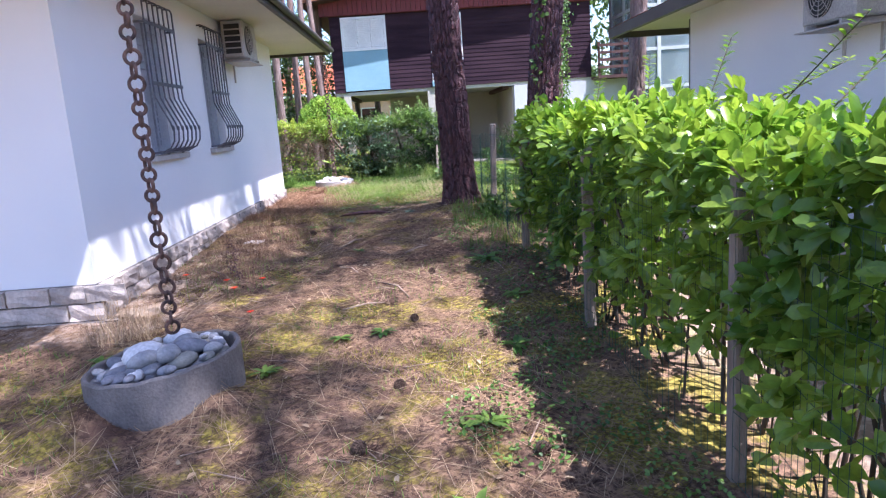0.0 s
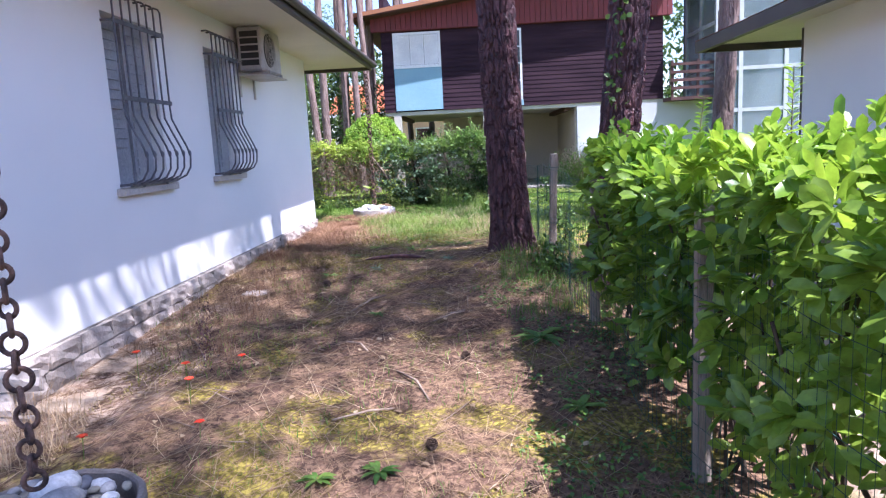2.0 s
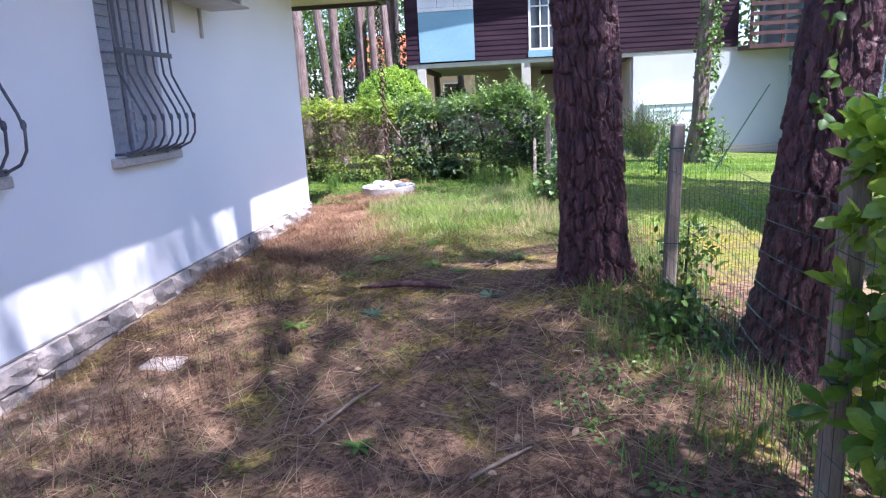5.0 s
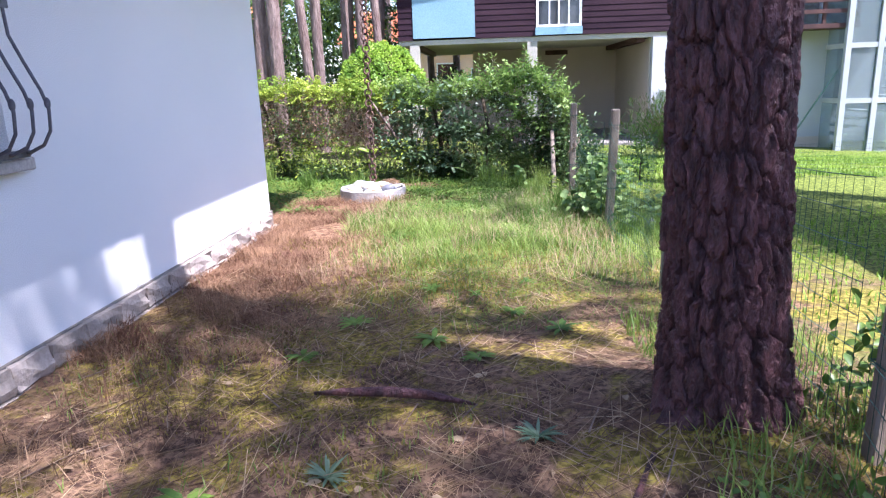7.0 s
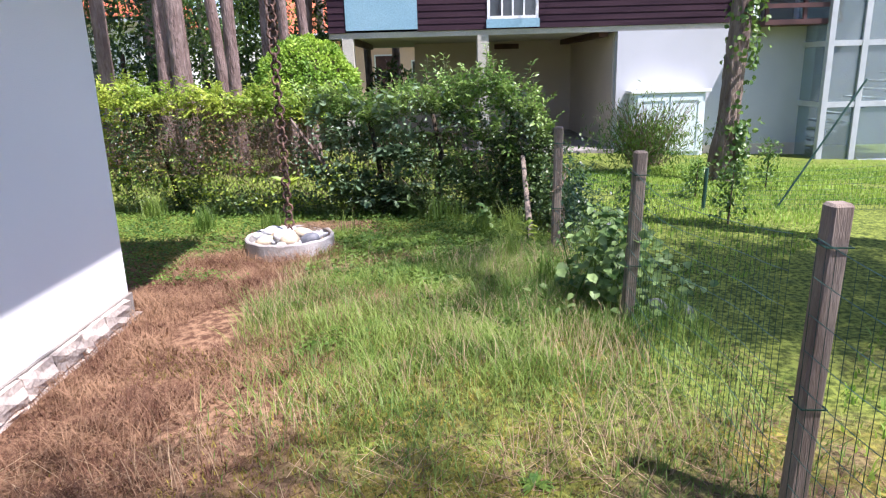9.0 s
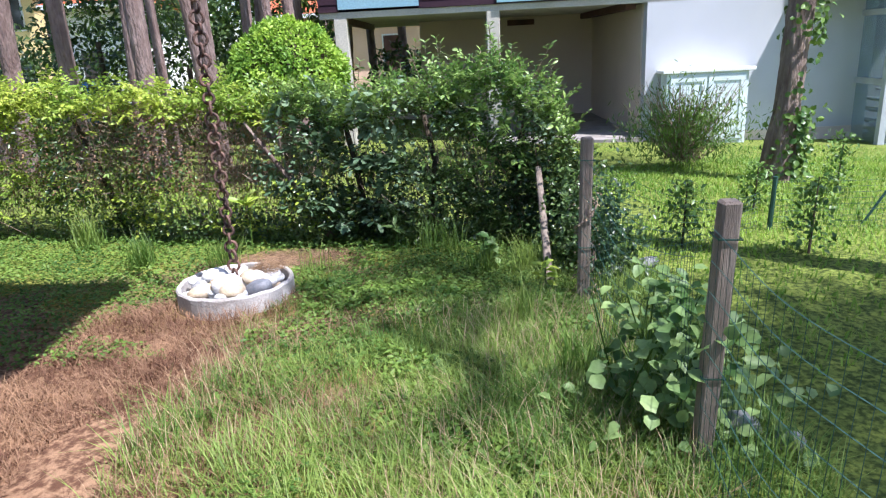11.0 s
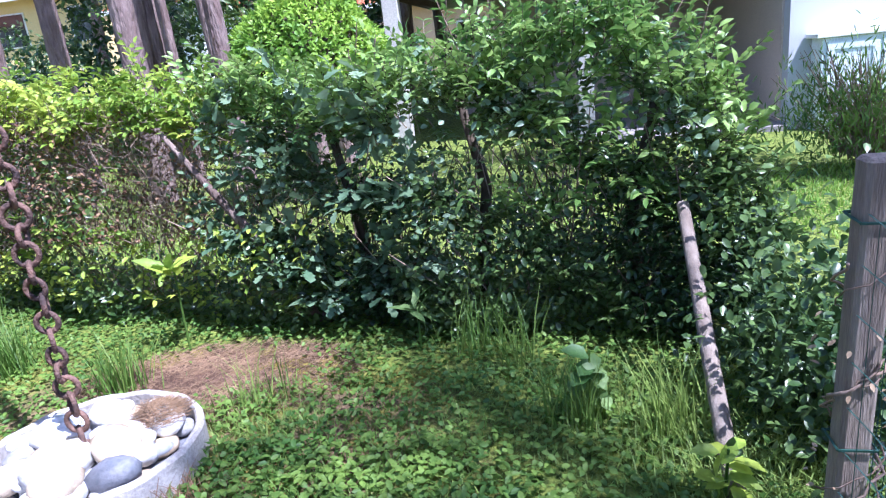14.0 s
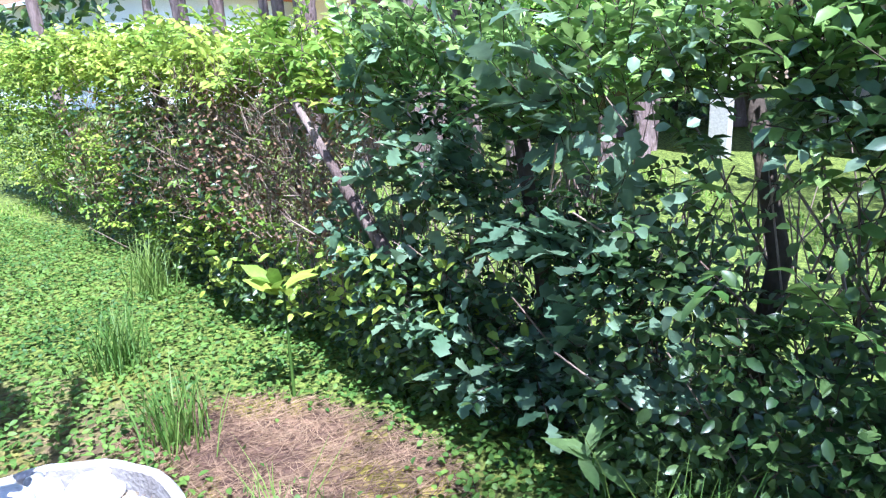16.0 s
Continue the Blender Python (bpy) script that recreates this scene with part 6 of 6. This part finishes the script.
for x, y, n, h in ((-0.35, 18.2, 150, 0.34), (0.45, 17.95, 120, 0.32), (2.22, 18.15, 60, 0.40), (2.45, 18.05, 45, 0.36), (2.68, 17.5, 90, 0.34), (3.0, 17.4, 110, 0.36), (1.27, 17.75, 30, 0.30), (2.85, 16.4, 110, 0.32), (-1.2, 18.9, 140, 0.4), (3.05, 15.6, 160, 0.38)):
    tuft(x, y, n, h, 0.006, GRASS, "tall green grass tuft before the hedge")
for x, y in ((0.95, 8.4), (0.8, 9.4), (1.2, 9.9), (0.7, 10.2), (0.5, 11.4), (0.45, 12.6)):
    tuft(x, y, 60, 0.28, 0.003, RUSSET, "tall dry grass tuft beside the wall", 0.1)


def rosette(x, y, n, l, w, material, lab, up=0.35):
    a = R.uniform(0, 6.283, n)
    P = on_ground(np.full(n, x), np.full(n, y), 0.01)
    D = np.stack([np.cos(a), np.sin(a), up * R.uniform(0.4, 1.6, n)], 1)
    V, F = leaf_mesh(P, D, np.stack([-np.cos(a) * 0.4, -np.sin(a) * 0.4, 1 + 0 * a], 1), l * R.uniform(0.7, 1.2, n), w, 0.15, 0.25)
    tagged(raw("leaf_rosette", V, F, material, smooth=True), lab, "weed", "weed rosettes")


for x, y, l in ((3.32, 8.55, 0.22), (2.05, 6.7, 0.10), (2.35, 6.75, 0.11), (1.6, 6.2, 0.12), (2.0, 9.2, 0.08), (3.0, 5.4, 0.14), (3.3, 6.4, 0.15), (3.45, 7.4, 0.15), (0.4, 6.5, 0.12), (2.25, 12.9, 0.07), (2.6, 13.2, 0.08), (1.3, 10.6, 0.12), (2.85, 4.6, 0.15), (0.45, 5.0, 0.12), (1.55, 12.35, 0.11), (2.5, 12.55, 0.10), (2.05, 12.05, 0.12), (2.75, 12.2, 0.10), (1.95, 13.0, 0.10), (2.3, 11.8, 0.09), (1.35, 11.9, 0.11)):
    rosette(x, y, 14, l, l * 0.3, CLOVER, "green weed rosette among the needles")


for x, y in ((1.78, 10.72), (2.55, 10.95)):
    rosette(x, y, 26, 0.10, 0.014, BLUELEAF, "grey-green thin-leaved rosette among the needles", 0.6)


def shoot(x, y, h, n, l, w, material, lab, name="weed_shoot"):
    z0 = float(gz(x, y))
    s = thing(name, (x, y, z0), lab, "weed", "weed shoots")
    u = R.uniform(0.25 if n > 12 else 0.88, 1, n)
    P = np.stack([x + R.normal(0, 0.015, n), y + R.normal(0, 0.015, n), z0 + u * h], 1)
    D = R.normal(0, 0.8, (n, 3)) + np.array([0, -0.2, 0.25])
    V, F = leaf_mesh(P, D, R.normal(0, 0.3, (n, 3)) + np.array([0, -0.3, 1]), l * R.uniform(0.8, 1.2, n), w)
    raw("leaves", V, F, material, s, smooth=True)
    bm = bmesh.new()
    tube(bm, [(x, y, z0 - 0.03), (x + 0.01, y, z0 + h)], [0.008, 0.004], 6)
    part("stem", bm, CLOVER, s)


shoot(0.57, 18.42, 0.50, 9, 0.17, 0.06, LIME, "pale shoot with long fingered leaves")
shoot(1.92, 18.3, 0.22, 9, 0.15, 0.045, PLANTLEAF, "laurel-like seedling with pale long leaves")
shoot(2.72, 17.55, 0.30, 16, 0.10, 0.08, PLANTLEAF, "round-leaved bramble shoot under the hedge")
shoot(3.08, 17.0, 0.22, 16, 0.09, 0.05, LIME, "yellow-green bramble shoot by the stake")
# big heart-leaved plant by a post
hp = thing("broad_leaved_plant", (3.35, 15.25, 0), "lush heart-leaved weed growing round the post", "plant")
n = 520
u = R.uniform(0, 1, n) ** 1.2
P = np.stack([3.46 + R.normal(0, 0.23, n) * (1.1 - 0.7 * u), 15.28 + R.normal(0, 0.2, n), gz(3.35, 15.25) + 0.03 + 0.6 * u ** 1.1], 1)
D = np.stack([R.normal(0, 0.8, n), R.normal(-0.2, 0.7, n), R.normal(-0.05, 0.35, n)], 1)
V, F = leaf_mesh(P, D, R.normal(0, 0.35, (n, 3)) + np.array([0, -0.3, 1]), R.uniform(0.05, 0.095, n), R.uniform(0.045, 0.08, n))
raw("leaves", V, F, PLANTLEAF, hp, "pale green heart-shaped leaves", True)
n = 26
P = on_ground(3.35 + R.normal(0, 0.1, n), 15.28 + R.normal(0, 0.1, n))
Q = P + np.stack([R.normal(0, 0.14, n), R.normal(0, 0.1, n), R.uniform(0.3, 0.62, n)], 1)
V, F = twig_mesh(P, Q, 0.006)
tagged(raw("stem_mass", V, F, CLOVER, hp), kind="stuff")
n = 620
P = np.stack([3.52 + R.normal(0, 0.13, n), 17.5 + R.normal(0, 0.26, n), 0.02 + np.abs(R.normal(0, 0.30, n))], 1)
V, F = leaf_mesh(P, R.normal(0, 1, (n, 3)), R.normal(0, 0.4, (n, 3)) + np.array([0, 0, 1]), 0.05, 0.03)
sh = thing("creeper_mound", (3.66, 17.5, 0), "dark creeper mound over the sagging mesh", "plant")
V2, F2 = leaf_mesh(np.repeat(P, 5, 0) + R.normal(0, 0.07, (n * 5, 3)), R.normal(0, 1, (n * 5, 3)), R.normal(0, 0.4, (n * 5, 3)) + np.array([0, 0, 1]), 0.045, 0.028)
raw("leaves", *merge((V, F), (V2, F2)), DARKLEAF, sh, smooth=True)
# dry vine wound on the end post
bm = bmesh.new()
for turns, off, r, zr in ((2.6, 0.0, 0.004, 0.85), (1.7, 2.1, 0.003, 0.7), (3.4, 4.0, 0.002, 0.9)):
    tube(bm, [(3.315 + 0.01 * k / 40 + (0.066 + 0.012 * math.sin(k * 1.9 + off)) * math.cos(off + 6.283 * turns * k / 40), 16.77 + (0.062 + 0.01 * math.sin(k * 2.3)) * math.sin(off + 6.283 * turns * k / 40), 0.02 + zr * k / 40) for k in range(41)], r, 5)
tagged(part("dry_vine", bm, TWIG, smooth=True), "dry pale vine wound round the end post", "vine")
n = 60
z = R.uniform(0.0, 0.85, n)
g = R.uniform(0, 6.283, n)
P = np.stack([3.32 + 0.09 * np.cos(g), 16.77 + 0.09 * np.sin(g), z], 1)
V, F = leaf_mesh(P, np.stack([np.cos(g), np.sin(g), R.normal(0, 0.6, n)], 1), R.normal(0, 0.4, (n, 3)) + np.array([0, -0.3, 1]), R.uniform(0.012, 0.028, n), 0.012)
tagged(raw("vine_leaves", V, F, STRAW), "withered pale leaves on the wound vine", "leaves", kind="stuff")


# poppies
def poppy(x, y, h):
    z0 = float(gz(x, y))
    s = thing("poppy", (x, y, z0), "small orange-red poppy flower on a thin stem", "flower", "poppies")
    bm = bmesh.new()
    tube(bm, [(x, y, z0 - 0.02), (x + 0.01, y, z0 + h)], 0.002, 5)
    part("stem", bm, CLOVER, s)
    a = np.arange(5) * 1.2566
    P = np.repeat(np.array([[x + 0.01, y, z0 + h]]), 5, 0)
    D = np.stack([np.cos(a), np.sin(a), 0.6 + 0 * a], 1)
    V, F = leaf_mesh(P, D, np.stack([-np.cos(a), -np.sin(a), 1 + 0 * a], 1), 0.035, 0.04)
    raw("petals", V, F, POPPY, s)


for x, y, h in ((1.08, 7.5, 0.17), (1.14, 8.24, 0.05), (0.95, 7.75, 0.16), (0.55, 7.9, 0.2), (1.3, 7.1, 0.1), (0.75, 6.9, 0.12)):
    poppy(x, y, h)
for x, y in ((1.0, 7.95), (0.8, 8.5)):
    s = thing("dock_stalk", (x, y, float(gz(x, y))), "dry red-brown dock seed stalk", "weed", "dock stalks")
    n = 80
    u = R.uniform(0.1, 1, n)
    P = np.stack([x + R.normal(0, 0.025, n), y + R.normal(0, 0.025, n), gz(x, y) + u * 0.42], 1)
    V, F = leaf_mesh(P, R.normal(0, 1, (n, 3)) + np.array([0, 0, 0.7]), R.normal(0, 1, (n, 3)), 0.022, 0.012)
    tagged(raw("husk_mass", V, F, BARK, s), kind="stuff")


# pine cones
def cone_bm():
    bm = bmesh.new()
    bmesh.ops.create_uvsphere(bm, u_segments=8, v_segments=6, radius=0.026, matrix=Matrix.Diagonal((1, 1, 1.5, 1)))
    for i in range(70):
        u = (i + 0.5) / 70
        th, zz = i * 2.39996, 0.045 - 0.09 * u
        r = 0.036 * math.sin(math.pi * (0.12 + 0.8 * u)) + 0.006
        m = Matrix.Translation((r * math.cos(th), r * math.sin(th), zz)) @ Matrix.Rotation(th, 4, "Z") @ Matrix.Rotation(0.5, 4, "Y")
        bmesh.ops.create_cube(bm, size=1, matrix=m @ Matrix.Diagonal((0.018, 0.015, 0.005, 1)))
    me = bpy.data.meshes.new("pine_cone")
    bm.to_mesh(me)
    bm.free()
    me.materials.append(CONE)
    return me


CONEMESH = cone_bm()
rr = random.Random(4)
for i, (x, y) in enumerate(((0.69, 10.96), (1.35, 10.2), (2.77, 8.19), (2.3, 5.2), (3.05, 5.5), (3.25, 5.1), (2.5, 5.9), (3.1, 6.6), (2.6, 7.0), (3.3, 4.5))):
    ob = new("pine_cone", CONEMESH)
    ob.matrix_basis = Matrix.Translation((x, y, float(gz(x, y)) + 0.03)) @ Euler((1.4 + rr.uniform(-0.3, 0.3), rr.uniform(-0.4, 0.4), rr.uniform(0, 6))).to_matrix().to_4x4() @ Matrix.Diagonal([rr.uniform(0.6, 0.85)] * 3 + [1])
    tagged(ob, "fallen brown pine cone lying on the needles", "pine cone", "pine cones")


# fallen branch, roots, slab and stones
def crooked(name, pts, radii, material, lab, cat, seed):
    bm = bmesh.new()
    tube(bm, pts, radii, 9)
    for v in bm.verts:
        v.co += Vector((0, 0, 1)) * 0.012 * noise.noise(v.co * 18) + Vector((0, 1, 0)) * 0.012 * noise.noise(v.co * 14 + Vector((seed, 0, 0)))
    tagged(part(name, bm, material, smooth=True), lab, cat)


def gp(x, y, up):
    return (x, y, float(gz(x, y)) + up)


crooked("fallen_branch", [gp(1.55, 11.40, 0.02), gp(1.7, 11.36, 0.045), gp(1.9, 11.34, 0.05), gp(2.08, 11.32, 0.05), gp(2.3, 11.28, 0.02)], [0.008, 0.02, 0.026, 0.022, 0.005], BARK, "dark fallen branch lying on the moss", "branch", 3)
crooked("surface_root", [gp(2.95, 10.78, -0.01), gp(2.8, 10.5, -0.004), gp(2.6, 10.42, -0.002), gp(2.4, 10.5, -0.012)], [0.016, 0.012, 0.010, 0.006], BARK, "dark pine root breaking the soil", "root", 7)
for k, (x0, y0, x1, y1) in enumerate(((2.3, 8.0, 2.55, 7.55), (1.85, 8.55, 2.05, 8.35), (2.0, 7.3, 2.35, 7.45), (1.75, 9.3, 2.0, 9.8), (2.5, 9.0, 2.75, 9.2), (0.9, 8.2, 0.45, 8.9))):
    crooked("stick", [gp(x0, y0, 0.015), gp((x0 + x1) / 2 + 0.03, (y0 + y1) / 2, 0.03), gp(x1, y1, 0.012)], [0.006, 0.009, 0.006], TWIG, "dry pale stick lying on the ground", "stick", k)
bm = boxes((0.5, 0.78, 10.02, 10.25, -0.18, -0.045), bevel=0.03)
for v in bm.verts:
    v.co += Vector((noise.noise(v.co * 9), noise.noise(v.co * 7 + Vector((3, 0, 0))), 0)) * 0.03
tagged(part("stone_slab", bm, STONE), "rough stone slab beside the wall", "stone")
z = float(gz(0.3, 8.0))
bm = boxes((0.065, 0.44, 7.45, 8.05, z - 0.12, z - 0.005), bevel=0.02)
tagged(part("paving_slab", bm, DIRT), "pale worn concrete paving slab beside the wall", "paving slab", "paving slabs")
bm = boxes((0.065, 0.38, 8.08, 8.55, z - 0.08, z + 0.03), bevel=0.02)
tagged(part("paving_slab", bm, DIRT), "pale worn concrete paving slab beside the wall", "paving slab", "paving slabs")
n = 900
a, d = R.uniform(0, 6.283, n), 0.11 * np.sqrt(R.uniform(0, 1, n))
P = np.stack([0.98 + d * np.cos(a), 17.44 + d * np.sin(a), 0.10 + 0.05 * (1 - (d / 0.11) ** 2) + R.uniform(0, 0.012, n)], 1)
g = R.uniform(0, 3.1416, n)
V, F = twig_mesh(P, P + np.stack([0.05 * np.cos(g), 0.05 * np.sin(g), R.normal(0, 0.008, n)], 1), 0.0012)
stuff("needle_heap", "small heap of brown needles on the stones", V, F, LITTER)
rr = random.Random(6)
for x, y, sz in ((0.84, 17.0, 0.115), (0.70, 17.18, 0.085)):
    tagged(river_stone(rr, sz, PEBBLE_T, (x, y, 0.105), rr.uniform(0, 0.6)), "large smooth tan river stone among white ones", "stone", "river stones")
# broad weeds mixed into the grass
x, y = scatter(9000, 1.1, 3.2, 14.6, 17.4, lambda x, y: patch(x, y, 2.7, 5) > -0.1)
P = on_ground(x, y)
P[:, 2] += R.uniform(0.01, 0.07, len(x))
V, F = leaf_mesh(P, R.normal(0, 1, (len(x), 3)) * np.array([1, 1, 0.3]), R.normal(0, 0.35, (len(x), 3)) + np.array([0, 0, 1]), R.uniform(0.022, 0.05, len(x)), 0.024)
stuff("grass_weeds", "low broad-leaved weeds growing in the grass", V, F, CLOVER, True)
rr = random.Random(12)
for x, y, s in ((3.72, 15.15, 0.11), (3.85, 15.0, 0.09), (3.62, 17.2, 0.09), (3.9, 17.35, 0.10)):
    ob = river_stone(rr, s, PEBBLE_G, (x, y, float(gz(x, y)) + 0.03), rr.uniform(0, 3))
    ob.name = "field_stone"
    tagged(ob, "grey field stone lying beside the fence", "stone", "field stones")
# a strand of dry leaves on the ground
n = 260
x, y = scatter(n, 0.2, 3.9, 4.0, 13.0)
P = on_ground(x, y, 0.008)
V, F = leaf_mesh(P, R.normal(0, 1, (len(x), 3)) * np.array([1, 1, 0.2]), R.normal(0, 0.4, (len(x), 3)) + np.array([0, 0, 1]), R.uniform(0.03, 0.07, len(x)), 0.03)
stuff("fallen_leaves", "scattered pale brown fallen leaves", V, F, STRAW)
